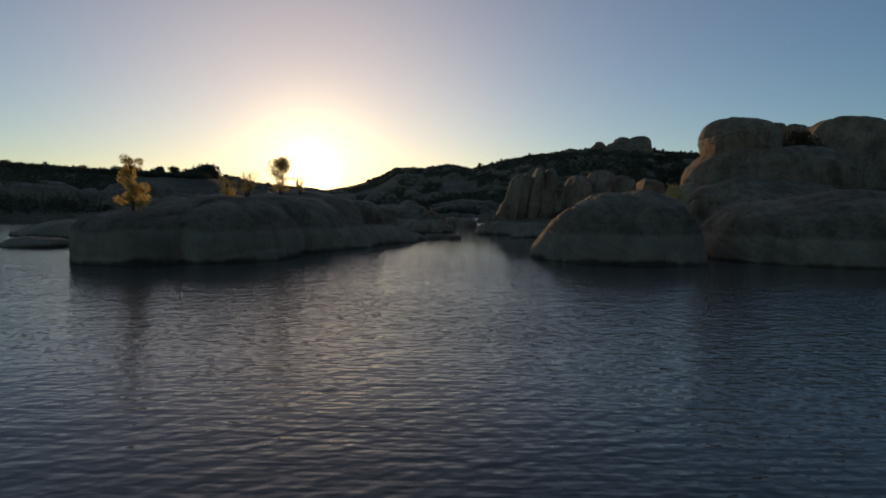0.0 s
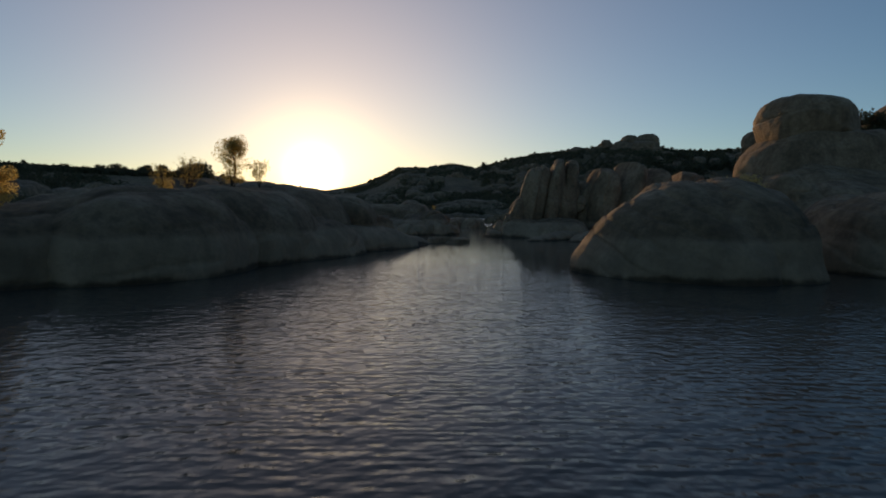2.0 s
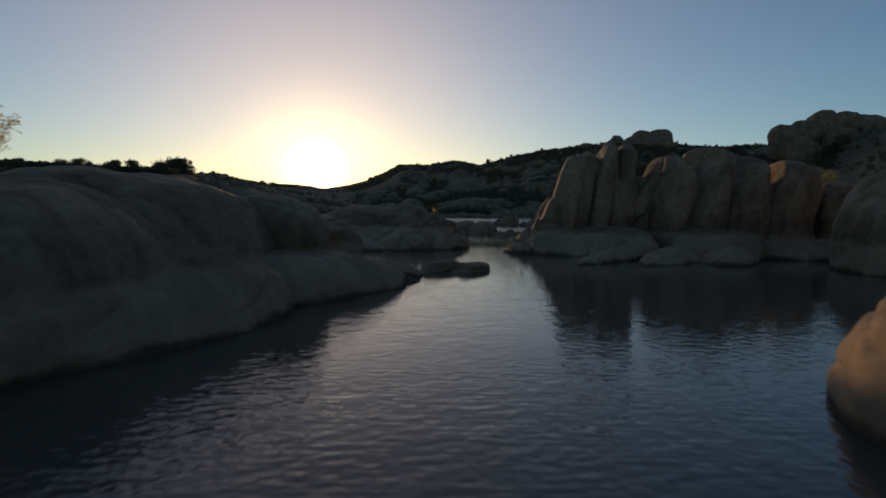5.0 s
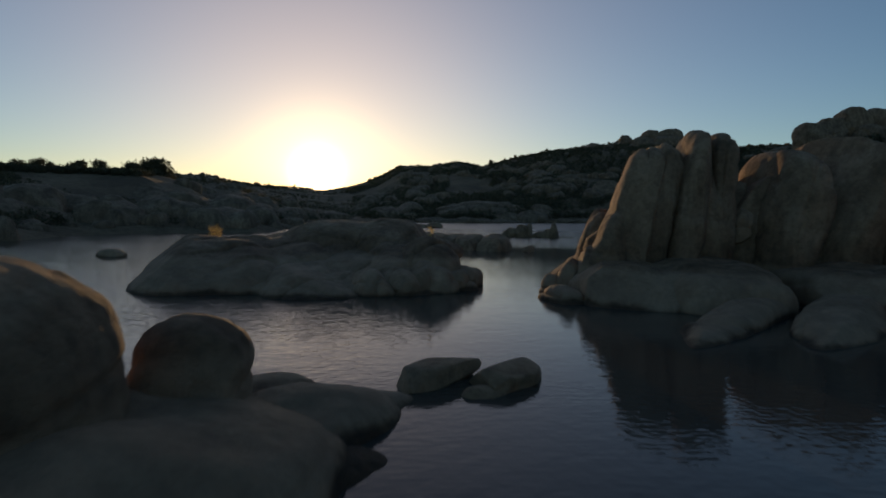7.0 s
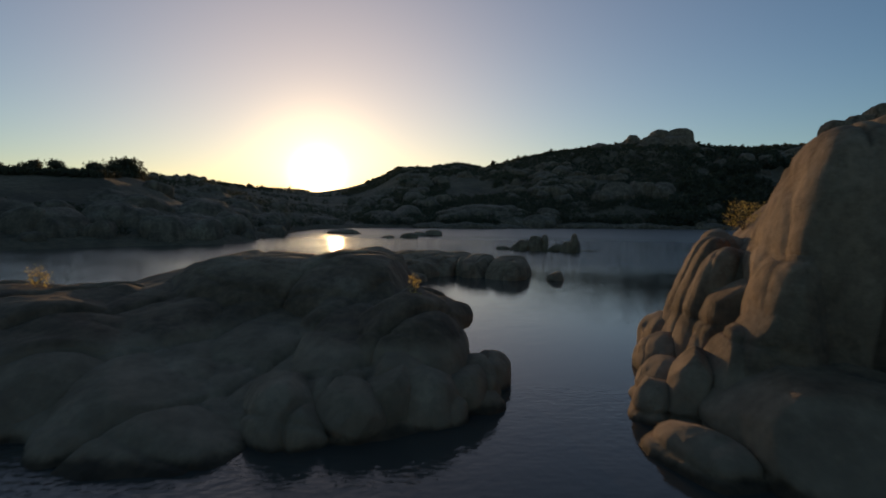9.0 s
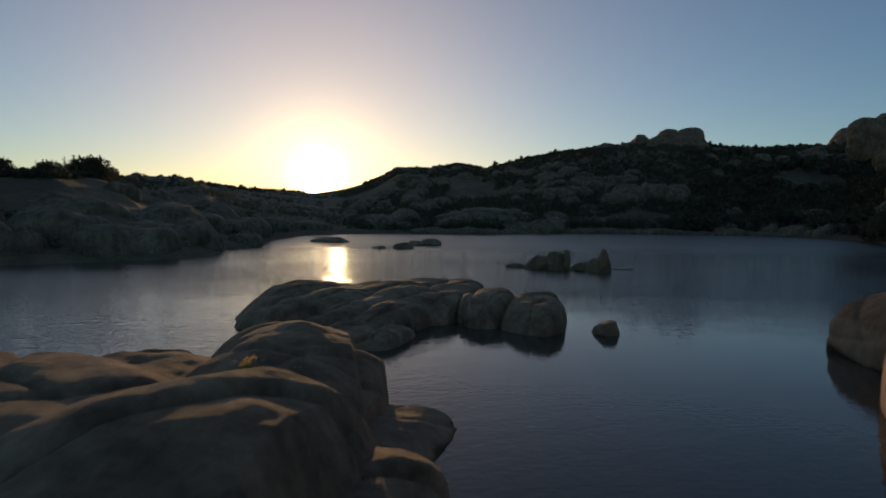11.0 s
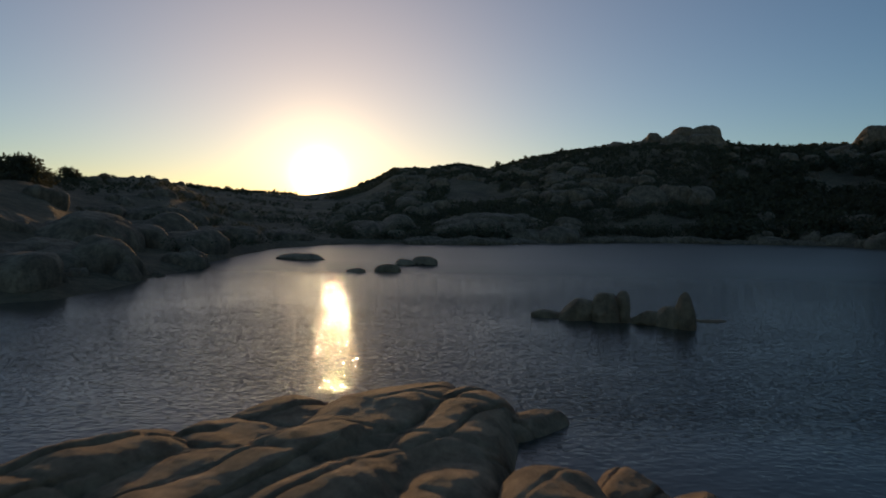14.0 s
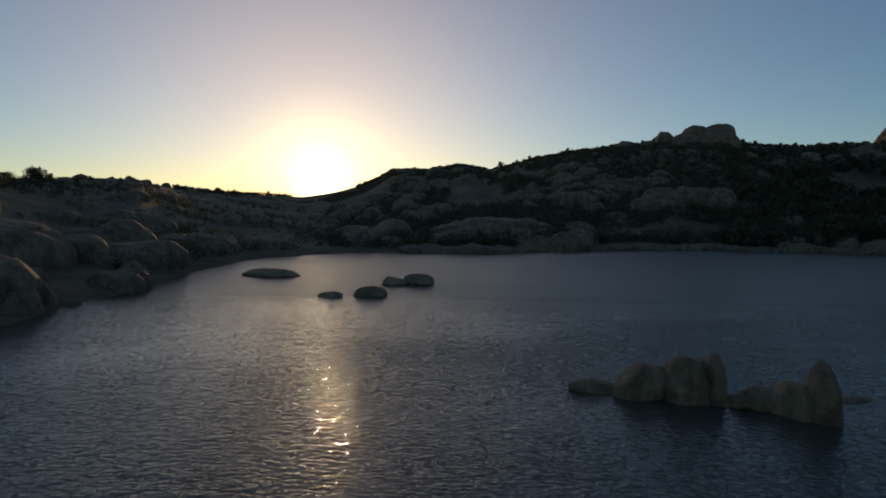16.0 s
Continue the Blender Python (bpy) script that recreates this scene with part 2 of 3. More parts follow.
def boulder_points(size, power, seed, n, rough=1.0, turn=None, joints=(), facets=0, hard=0.0):
    """A weathered granite boulder: a rounded block with swells, hollows and flaking, about its centre.
    joints: normal in the world, spacing and depth of sets of cracks that run through the rock."""
    d, faces = BALLS[n]
    size = np.array(size, float)
    r = (np.abs(d) ** power).sum(1) ** (-1 / power)
    p = d * r[:, None] * size
    mean = float(np.prod(size) ** (1 / 3))
    off = p + seed * 13.7
    swell = fbm(off / (1.2 * mean), 2, seed) * 0.09 * mean
    lump = fbm(off / (0.45 * mean), 3, seed + 5) * 0.03 * mean
    fine = fbm(off / 0.5, 3, seed + 9) * 0.022
    out = p / size**2
    out /= np.linalg.norm(out, axis=1, keepdims=True)
    move = rough * (swell + lump + fine)
    world = p if turn is None else p @ np.array(turn.to_3x3()).T + np.array(turn.translation)
    for k, (normal, spacing, depth) in enumerate(joints):
        u = np.array(normal, float) / np.linalg.norm(normal)
        c = world @ u / spacing + 0.3 * fbm(world / (2.5 * spacing), 2, 40 + k)
        i = np.floor(c)
        f = 1 - np.abs(2 * (c - i) - 1)
        zero = 0 * i.astype(np.int64)
        own = lattice(i.astype(np.int64), zero, zero, 3 + k)
        wide = 0.09 / spacing + 0.03
        crack = np.exp(-((f / wide) ** 2))
        crown = np.clip(f / 0.6, 0, 1) ** 0.5
        lap = (c - i) * np.clip((1 - (c - i)) / 0.12, 0, 1)
        along = np.clip(0.7 + 1.3 * fbm(world / (3.0 * spacing), 2, 70 + k), 0, 1)
        move = move + depth * along * (0.5 * own + 0.2 * crown + 0.45 * lap - 0.9 * crack)
    v = p + out * move[:, None]
    rnd = np.random.default_rng(seed)
    for k in range(facets):
        u = rnd.normal(size=3) / size**0.7
        u /= np.linalg.norm(u)
        h = v @ u
        over = np.clip(h - (rnd.uniform(0.72, 0.92) - 0.22 * hard) * h.max(), 0, None)
        v = v - (0.8 + 0.16 * hard) * over[:, None] * u
    return v, faces


def mesh_of(name, verts, faces, material, smooth=True):
    me = bpy.data.meshes.new(name)
    me.from_pydata(np.asarray(verts).tolist(), [], np.asarray(faces).tolist())
    me.materials.append(material)
    if smooth:
        me.polygons.foreach_set("use_smooth", [True] * len(me.polygons))
    me.update()
    return me


def part(name, mesh, parent, label="", where=None):
    ob = new(name, mesh)
    ob.parent = parent
    if where is not None:
        ob.matrix_basis = where
    if label:
        ob["label"] = label
    return ob


def outcrop(name, label, category, blocks, group="", n=32, material=None, piece="boulder", joints=(), rough=1.0, facets=9, hard=0.0):
    """A rock mass of jointed boulders. blocks: x, y, z of the centre, three half sizes, yaw, tilt x, tilt y, squareness."""
    material = material or GRANITE
    cx = sum(b[0] for b in blocks) / len(blocks)
    cy = sum(b[1] for b in blocks) / len(blocks)
    base = None
    if len(blocks) > 1:
        base = new(name)
        base.location = (cx, cy, 0)
        tagged(base, label, category, group)
    for x, y, z, rx, ry, rz, yaw, tx, ty, pw in blocks:
        seed = int(abs(x * 37 + y * 91)) % 997
        turn = pose(x, y, z, tx, ty, yaw)
        fine = n if max(rx, ry, rz) > 1.6 or n < 32 else 32
        v, f = boulder_points((rx, ry, rz), pw, seed, fine, rough, turn, joints, facets, hard)
        deep = (v @ np.array(turn.to_3x3()).T)[:, 2] + z < -0.6
        f = f[~deep[f].all(1)]
        used, f = np.unique(f, return_inverse=True)
        v, f = v[used], f.reshape(-1, 4)
        if base is None:
            ob = new(name, mesh_of(name, v, f, material))
            ob.matrix_basis = turn
            return tagged(ob, label, category, group)
        part(piece, mesh_of(piece, v, f, material), base, where=pose(x - cx, y - cy, z, tx, ty, yaw))
    return base


# ---- ground and water ----
O = (0.0, 120.0)
# round the middle of the lake: degrees from north, distance of the shore, of the ridge, its height
ROUND = [
    (-179, 300, 420, 20), (-165, 280, 400, 18), (-150, 200, 300, 15), (-130, 120, 230, 14), (-110, 75, 180, 14), (-96, 56, 150, 14),
    (-76, 60, 130, 12.3), (-60, 56, 118, 12), (-49, 54, 110, 11.8), (-42, 58, 140, 13.2), (-37, 62, 226, 16.4), (-33, 68, 274, 20.4), (-30, 80, 267, 20.5),
    (-26, 90, 335, 18.4), (-21, 113, 390, 18.5), (-16, 130, 456, 19.7), (-13, 133, 472, 24.4), (-10.4, 134, 468, 30), (-7.6, 134, 444, 39.5),
    (-4, 134, 421, 38), (-1, 134, 410, 41), (1.6, 136, 390, 35.7), (5, 145, 381, 42), (9.5, 155, 370, 46), (14.7, 165, 379, 51), (20, 175, 362, 52),
    (24, 180, 361, 47), (29, 188, 370, 45.5), (34, 190, 400, 47), (38, 180, 420, 52), (43, 150, 240, 38), (60, 90, 200, 40), (90, 45, 150, 38),
    (120, 50, 130, 28), (140, 58, 130, 22), (150, 78, 150, 20), (160, 110, 180, 16), (170, 220, 320, 16),
]


def ground_height(x, y):
    dx, dy = x - O[0], y - O[1]
    r, a = np.hypot(dx, dy), np.degrees(np.arctan2(dx, dy))
    tab = np.array(ROUND, float)
    shore, ridge, top = (np.interp(a, tab[:, 0], tab[:, k], period=360) for k in (1, 2, 3))
    p = np.stack([x, y, 0 * x], 1)
    shore = shore + 4 * fbm(p / 22, 3, 3)
    s = (r - shore) / (ridge - shore)
    up = np.clip(s, 0, 1)
    z = top * (0.55 * up + 0.45 * up * up * (3 - 2 * up))
    z = z + np.clip(s, 0, 1) * (1 - np.clip(s - 0.6, 0, 0.4) * 2) * (fbm(p / 40, 4, 8) * 0.09 * top)
    bank = np.clip((r - shore) / 4, 0, 1) * 0.7
    z = np.where(s > 0, z + bank, np.maximum(-3.0, (r - shore) * 0.25) - 0.05)
    past = np.clip(s - 1, 0, 6)
    return np.where(s > 1, z * (1 - 0.12 * past) , z)


def build_ground():
    angles = np.radians(np.concatenate([np.arange(-180, -75, 1.0), np.arange(-75, 75, 0.3), np.arange(75, 180, 1.0)]))
    rings = np.concatenate([np.arange(2, 60, 4.0), np.arange(60, 420, 2.5), np.arange(420, 620, 6), np.geomspace(620, 4500, 24)])
    a, r = np.meshgrid(angles, rings)
    x, y = O[0] + r * np.sin(a), O[1] + r * np.cos(a)
    z = ground_height(x.ravel(), y.ravel())
    na, nr = len(angles), len(rings)
    q = np.arange(na * nr).reshape(nr, na)
    nxt = np.roll(q, -1, axis=1)
    f = np.stack([q[:-1].ravel(), nxt[:-1].ravel(), nxt[1:].ravel(), q[1:].ravel()], 1)[:, ::-1]
    ob = new("ground", mesh_of("ground", np.stack([x.ravel(), y.ravel(), z], 1), f, SOIL))
    tagged(ob, "dry brown hillsides with rocky soil and grass round the lake", "ground", kind="structure")


build_ground()
me = mesh_of("water", [(-2500, -2500, 0), (2500, -2500, 0), (2500, 700, 0), (-2500, 700, 0)], [(0, 1, 2, 3)], WATER, False)
tagged(new("water", me), "dark rippled lake water reflecting the evening sky", "water", kind="structure")


# ---- rocks along the channel ----
ONION = [((0.35, -0.25, 1.0), 0.9, 0.09), ((1, 0.25, 0.1), 3.0, 0.07)]
outcrop("rock_outcrop", "broad weathered granite dome rising from the lake", "rock", [
    (11.7, 38.1, 0.0, 4.5, 5.0, 3.9, 0, 0, 0, 1.9),
    (14.3, 39.1, 0.1, 3.6, 5.4, 4.1, 0, 0, 0, 2.15),
    (12.0, 39.6, 3.0, 1.2, 2.2, 1.1, 8, 0, 0, 3.0),
    (14.0, 39.8, 3.2, 1.0, 2.4, 1.15, 4, 0, 0, 3.0),
], n=64, joints=ONION, facets=0)
outcrop("rock_outcrop", "tall granite mass with a rounded cap boulder on top", "rock", [
    (32.7, 62.7, 0.8, 9.7, 9.7, 6.0, 0, 0, 0, 2.3),
    (31.9, 63.5, 5.0, 6.2, 6.0, 5.5, 0, 0, 2, 2.2),
    (31.2, 63.5, 10.3, 3.6, 3.9, 2.7, 0, 0, 2, 2.6),
    (39.2, 68.3, 3.6, 6.5, 7.3, 7.2, 0, 0, 0, 2.6),
    (48, 72, 5.5, 6.5, 7.3, 9.0, 0, 0, 5, 2.6),
    (23.2, 50.8, 3.5, 1.5, 1.7, 1.7, 0, 0, 6, 2.4),
    (26.2, 52.1, 0.0, 4.9, 5.7, 4.6, 0, 0, 0, 2.5),
    (23.4, 50.5, 0.0, 3.2, 3.2, 3.7, 0, 0, 0, 2.5),
], n=48, facets=3, joints=[((1, -0.3, 0.15), 5.0, 0.25), ((0.1, 0.2, 1), 2.6, 0.14)])
outcrop("boulder", "large smooth boulder with a pale waterline band", "rock", [(26.4, 41.6, 0, 7.2, 7.3, 4.3, 0, 0, 0, 2.5)], n=64, joints=ONION, facets=0)

outcrop("rock_outcrop", "low rounded granite bank with shrubs growing on top", "rock", [
    (-14.6, 33.0, -0.2, 3.2, 5.2, 2.8, 0, 0, 0, 4.0),
    (-11.0, 34.8, -0.2, 3.3, 5.0, 3.2, -15, 0, 0, 2.7),
    (-10.4, 42.5, -0.1, 4.4, 6.5, 4.0, -12, 0, 0, 2.4),
    (-15.8, 41.0, 0.0, 5.5, 7.0, 3.5, 0, 0, 0, 2.5),
    (-10.8, 49.5, -0.1, 5.2, 6.5, 4.25, -10, 0, 0, 2.4),
    (-16.5, 49.0, 0.0, 5.0, 6.0, 3.8, 0, 0, 0, 2.5),
    (-7.2, 45.2, -0.3, 2.6, 5.6, 2.2, -14, 0, 0, 2.3),
    (-6.6, 52.0, -0.4, 3.6, 7.2, 1.75, -30, 0, 0, 2.9),
    (-4.45, 54.3, -0.4, 1.8, 6.0, 1.3, -30, 0, 6, 2.6),
    (-2.5, 58.3, -0.35, 1.0, 2.4, 0.7, -48, 0, 0, 2.2),
    (-1.7, 55.6, -0.3, 0.8, 1.1, 0.5, -30, 0, 0, 2.2),
    (-4.1, 59.8, -0.3, 1.0, 1.0, 0.45, -50, 0, 0, 2.6),
    (-6.5, 53.8, 1.4, 2.0, 2.3, 2.3, 0, 0, 0, 2.4),
    (-4.6, 56.9, 0.85, 1.02, 1.2, 1.4, 0, 0, 0, 2.6),
], n=48, facets=0, joints=[((0.1, -0.15, 1.0), 1.3, 0.07), ((0.7, -0.5, 0.5), 4.5, 0.13)])
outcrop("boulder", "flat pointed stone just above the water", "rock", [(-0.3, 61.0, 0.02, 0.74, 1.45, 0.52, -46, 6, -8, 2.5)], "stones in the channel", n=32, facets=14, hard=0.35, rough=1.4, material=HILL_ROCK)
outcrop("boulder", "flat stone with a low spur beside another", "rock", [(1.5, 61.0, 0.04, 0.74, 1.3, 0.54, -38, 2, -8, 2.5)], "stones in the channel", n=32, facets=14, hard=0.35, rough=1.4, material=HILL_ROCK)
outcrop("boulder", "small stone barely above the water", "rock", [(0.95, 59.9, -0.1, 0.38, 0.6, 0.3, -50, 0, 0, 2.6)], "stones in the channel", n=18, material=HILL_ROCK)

outcrop("rock_outcrop", "tall jointed granite columns standing on a pale ledge", "rock", [
    (9.25, 79.3, 1.6, 1.3, 2.9, 6.15, -10, 0, 9, 3.2),
    (8.3, 78.6, 1.2, 1.0, 2.2, 3.7, -15, 0, 12, 2.6),
    (10.3, 79.7, 1.9, 0.95, 2.8, 6.3, -8, 0, 10, 3.4),
    (11.75, 79.6, 2.0, 0.95, 3.2, 6.75, -4, 0, 10, 3.6),
    (13.45, 80.3, 1.8, 0.8, 2.8, 6.65, -4, 0, 8, 3.4),
    (12.9, 82.6, 1.5, 2.9, 3.4, 5.7, -10, 0, 13, 3.4),
    (11.3, 79.9, 1.6, 3.3, 2.5, 5.7, -6, 0, 9, 3.0),
    (18.6, 80.8, 1.4, 4.6, 3.0, 5.4, 6, 0, 6, 3.0),
    (15.2, 81.6, 1.6, 1.4, 2.4, 4.6, 0, 0, 8, 3.0),
    (15.0, 79.0, 3.6, 0.6, 1.0, 0.9, 0, 0, 15, 2.6),
    (16.9, 80.4, 1.8, 1.5, 3.6, 6.0, 8, 0, 12, 3.4),
    (19.8, 80.4, 1.8, 1.5, 3.8, 6.8, 8, 0, 10, 3.6),
    (22.7, 80.4, 1.8, 1.6, 3.8, 6.2, 8, 0, 8, 3.4),
    (26.4, 80.2, 1.6, 1.9, 3.8, 5.5, 0, 0, 5, 4.6),
    (31.2, 80.0, 1.0, 2.4, 4.0, 4.6, 0, 0, 0, 3.0),
    (36.0, 90.0, 0.0, 7.0, 7.0, 5.0, 0, 0, 0, 2.5),
    (7.5, 80.6, 0.6, 0.8, 1.1, 3.1, -10, 0, 15, 2.7),
    (7.7, 82.3, 0.8, 0.8, 1.1, 3.6, -10, 0, 15, 2.8),
    (8.0, 84.1, 1.0, 0.85, 1.2, 3.7, -12, 0, 15, 2.8),
    (8.7, 86.0, 1.0, 0.9, 1.3, 3.6, -15, 0, 14, 2.7),
    (9.6, 88.1, 1.0, 1.0, 1.5, 3.5, -18, 0, 13, 2.7),
    (11.0, 90.6, 1.0, 1.2, 1.8, 3.6, -20, 0, 12, 2.7),
    (12.6, 93.4, 0.8, 1.4, 2.2, 3.4, -20, 0, 10, 2.6),
    (14.2, 96.6, 0.6, 1.6, 2.6, 3.0, -15, 0, 8, 2.5),
    (12.2, 85.6, 1.0, 1.6, 4.0, 4.0, -15, 0, 12, 3.0),
    (15.0, 90.0, 1.0, 3.2, 8.0, 5.0, -10, 0, 5, 2.4),
    (21.5, 94.0, 1.0, 6.5, 10.0, 5.6, 0, 0, 5, 2.4),
    (21.0, 104.5, 0.0, 4.0, 6.0, 3.0, 0, 0, 5, 2.4),
    (9.1, 75.6, -0.3, 3.2, 3.6, 2.15, 12, 4, 0, 3.2),
    (12.2, 75.2, -0.3, 3.0, 4.0, 2.2, 5, 4, 0, 3.2),
    (5.2, 75.4, -0.3, 1.0, 1.6, 1.0, 10, 0, 10, 2.6),
    (5.1, 78.6, -0.1, 0.6, 1.1, 1.15, -20, 0, 10, 2.4),
    (5.9, 78.4, 0.1, 0.7, 1.3, 1.7, -20, 0, 14, 2.4),
    (6.7, 78.3, 0.4, 0.75, 1.5, 2.2, -20, 0, 16, 2.4),
    (7.5, 78.2, 0.9, 0.8, 1.7, 2.9, -20, 0, 16, 2.4),
    (6.4, 75.6, -0.1, 0.6, 1.4, 1.3, 8, 0, 14, 2.6),
    (5.9, 79.9, -0.2, 0.9, 1.4, 1.4, 0, 0, 10, 2.4),
    (6.9, 83.0, -0.2, 1.0, 1.7, 1.4, 0, 0, 0, 2.4),
    (8.2, 86.6, -0.2, 1.1, 1.9, 1.6, 0, 0, 0, 2.4),
    (10.7, 69.3, -0.25, 1.15, 6.8, 0.9, -41, 5, 0, 2.4),
    (14.7, 69.2, -0.3, 1.5, 5.0, 1.15, -36, 4, 0, 2.5),
    (18.5, 69.6, -0.4, 1.8, 4.0, 1.2, -30, 0, 0, 2.4),
    (19.0, 75.2, -0.3, 3.3, 3.6, 2.1, 0, 0, 0, 4.0),
    (26.5, 75.0, -0.4, 5.0, 4.0, 1.6, 0, 0, 0, 2.4),
], n=48, rough=0.8, facets=5, joints=[((0.1, 0.1, 1.0), 2.6, 0.1), ((1, -0.1, -0.33), 4.2, 0.16), ((0.6, -0.7, 0.4), 3.0, 0.08)])

outcrop("rock_outcrop", "broad granite island with sloping cracked slabs", "rock", [
    (-13.8, 80.6, -0.4, 4.6, 6.6, 2.75, 14, 5, 0, 2.6),
    (-10.6, 82.6, -0.7, 3.5, 8.6, 2.9, 18, 11, 0, 3.0),
    (-6.9, 82.8, -0.9, 3.2, 8.8, 2.75, 18, 12, 0, 3.0),
    (-3.6, 82.8, -0.5, 2.5, 7.6, 2.7, 13, 10, 4, 3.0),
    (-7.7, 77.3, -0.8, 2.7, 4.2, 1.75, 18, 9, 0, 2.8),
    (-8.6, 87.2, 0.0, 4.2, 4.6, 3.5, 12, 0, 0, 2.7),
    (-4.6, 86.8, 0.0, 3.4, 4.6, 3.55, 10, 0, 0, 2.7),
    (-2.3, 82.6, -0.2, 1.9, 4.8, 3.0, 8, 4, 8, 2.8),
    (-1.9, 79.0, -0.2, 1.1, 2.2, 1.7, 12, 6, 6, 2.8),
    (-0.8, 80.6, 0.0, 0.85, 1.6, 1.9, 0, 0, 5, 2.9),
    (-0.2, 78.9, -0.1, 0.75, 1.1, 1.2, 0, 0, 0, 2.6),
    (0.75, 81.0, 0.1, 0.6, 0.8, 0.75, 0, 0, 0, 2.5),
    (0.35, 79.6, 0.2, 0.55, 0.8, 0.8, 0, 0, 0, 2.5),
    (0.6, 78.6, -0.1, 0.4, 0.5, 0.4, 0, 0, 0, 2.5),
    (-1.2, 78.0, -0.1, 0.9, 1.2, 1.3, 15, 0, 0, 2.5),
    (-2.4, 87.5, -0.2, 1.7, 3.6, 2.2, 0, 0, 0, 2.4),
    (-4.7, 92.4, 0.0, 2.8, 4.6, 3.25, 10, 0, 0, 2.3),
    (-7.6, 90.8, 0.0, 3.2, 5.5, 2.7, 15, 0, 0, 2.3),
    (-4.6, 96.4, -0.3, 2.2, 3.6, 2.0, 0, 0, 0, 2.4),
    (-10.0, 89.5, -0.2, 2.6, 5.0, 1.6, 0, 0, 0, 2.3),
    (-2.4, 94.5, -0.4, 1.6, 2.8, 0.95, -15, 0, 0, 2.3),
    (-3.0, 77.2, -0.2, 0.8, 1.5, 1.35, 20, 0, 0, 2.6),
    (-2.1, 77.6, 0.2, 0.6, 1.0, 1.1, 12, 0, 5, 2.8),
    (-4.3, 76.8, -0.2, 1.0, 1.6, 1.15, 24, 0, 0, 2.5),
    (-1.3, 79.6, 0.7, 0.7, 1.0, 1.15, 8, 0, 8, 2.8),
    (-0.95, 82.6, 1.75, 0.9, 1.3, 0.5, -30, 0, 8, 2.4),
    (-0.5, 77.7, -0.1, 0.5, 0.6, 0.6, 0, 0, 0, 2.5),
], n=64, rough=1.0, facets=4, joints=[((0.75, -0.6, 0.28), 2.7, 0.26), ((0.2, 0.45, 0.85), 1.5, 0.1)])

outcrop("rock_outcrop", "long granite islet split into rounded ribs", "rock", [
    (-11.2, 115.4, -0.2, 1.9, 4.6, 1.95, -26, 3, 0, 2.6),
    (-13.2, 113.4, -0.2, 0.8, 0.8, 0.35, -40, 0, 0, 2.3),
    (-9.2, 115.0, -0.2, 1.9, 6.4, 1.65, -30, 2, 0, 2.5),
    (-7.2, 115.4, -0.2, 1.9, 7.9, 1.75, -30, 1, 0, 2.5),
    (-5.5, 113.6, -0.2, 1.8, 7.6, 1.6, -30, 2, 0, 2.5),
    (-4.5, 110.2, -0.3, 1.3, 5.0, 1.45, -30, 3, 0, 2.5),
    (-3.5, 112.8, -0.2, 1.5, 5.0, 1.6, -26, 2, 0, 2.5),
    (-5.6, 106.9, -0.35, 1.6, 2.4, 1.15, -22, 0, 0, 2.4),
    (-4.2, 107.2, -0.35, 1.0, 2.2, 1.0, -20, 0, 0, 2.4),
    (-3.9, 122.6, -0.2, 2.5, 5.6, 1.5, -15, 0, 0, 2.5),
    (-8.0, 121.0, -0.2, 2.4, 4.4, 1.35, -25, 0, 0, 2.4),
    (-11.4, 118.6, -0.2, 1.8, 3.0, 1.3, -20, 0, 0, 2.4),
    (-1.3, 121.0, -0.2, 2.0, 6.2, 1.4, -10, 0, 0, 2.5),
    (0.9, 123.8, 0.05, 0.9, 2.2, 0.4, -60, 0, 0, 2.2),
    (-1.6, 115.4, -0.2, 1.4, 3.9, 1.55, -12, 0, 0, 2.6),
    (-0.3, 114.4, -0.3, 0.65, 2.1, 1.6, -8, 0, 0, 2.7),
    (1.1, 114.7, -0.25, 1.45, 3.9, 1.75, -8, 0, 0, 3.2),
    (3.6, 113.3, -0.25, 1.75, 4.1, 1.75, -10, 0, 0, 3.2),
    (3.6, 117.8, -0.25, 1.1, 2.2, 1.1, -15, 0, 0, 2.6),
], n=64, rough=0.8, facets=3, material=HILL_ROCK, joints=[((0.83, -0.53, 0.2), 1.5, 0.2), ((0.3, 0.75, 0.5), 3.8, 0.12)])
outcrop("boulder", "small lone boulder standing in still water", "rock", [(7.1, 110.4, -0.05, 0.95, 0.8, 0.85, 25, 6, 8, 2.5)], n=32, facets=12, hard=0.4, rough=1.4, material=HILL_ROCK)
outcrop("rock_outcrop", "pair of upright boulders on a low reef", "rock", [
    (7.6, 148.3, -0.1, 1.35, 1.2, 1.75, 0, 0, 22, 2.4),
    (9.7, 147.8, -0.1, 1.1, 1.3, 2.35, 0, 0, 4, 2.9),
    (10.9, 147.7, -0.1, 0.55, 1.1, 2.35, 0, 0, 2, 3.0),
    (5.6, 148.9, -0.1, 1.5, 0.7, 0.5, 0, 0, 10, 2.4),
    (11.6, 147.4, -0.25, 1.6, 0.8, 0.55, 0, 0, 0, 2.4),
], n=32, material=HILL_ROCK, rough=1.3)
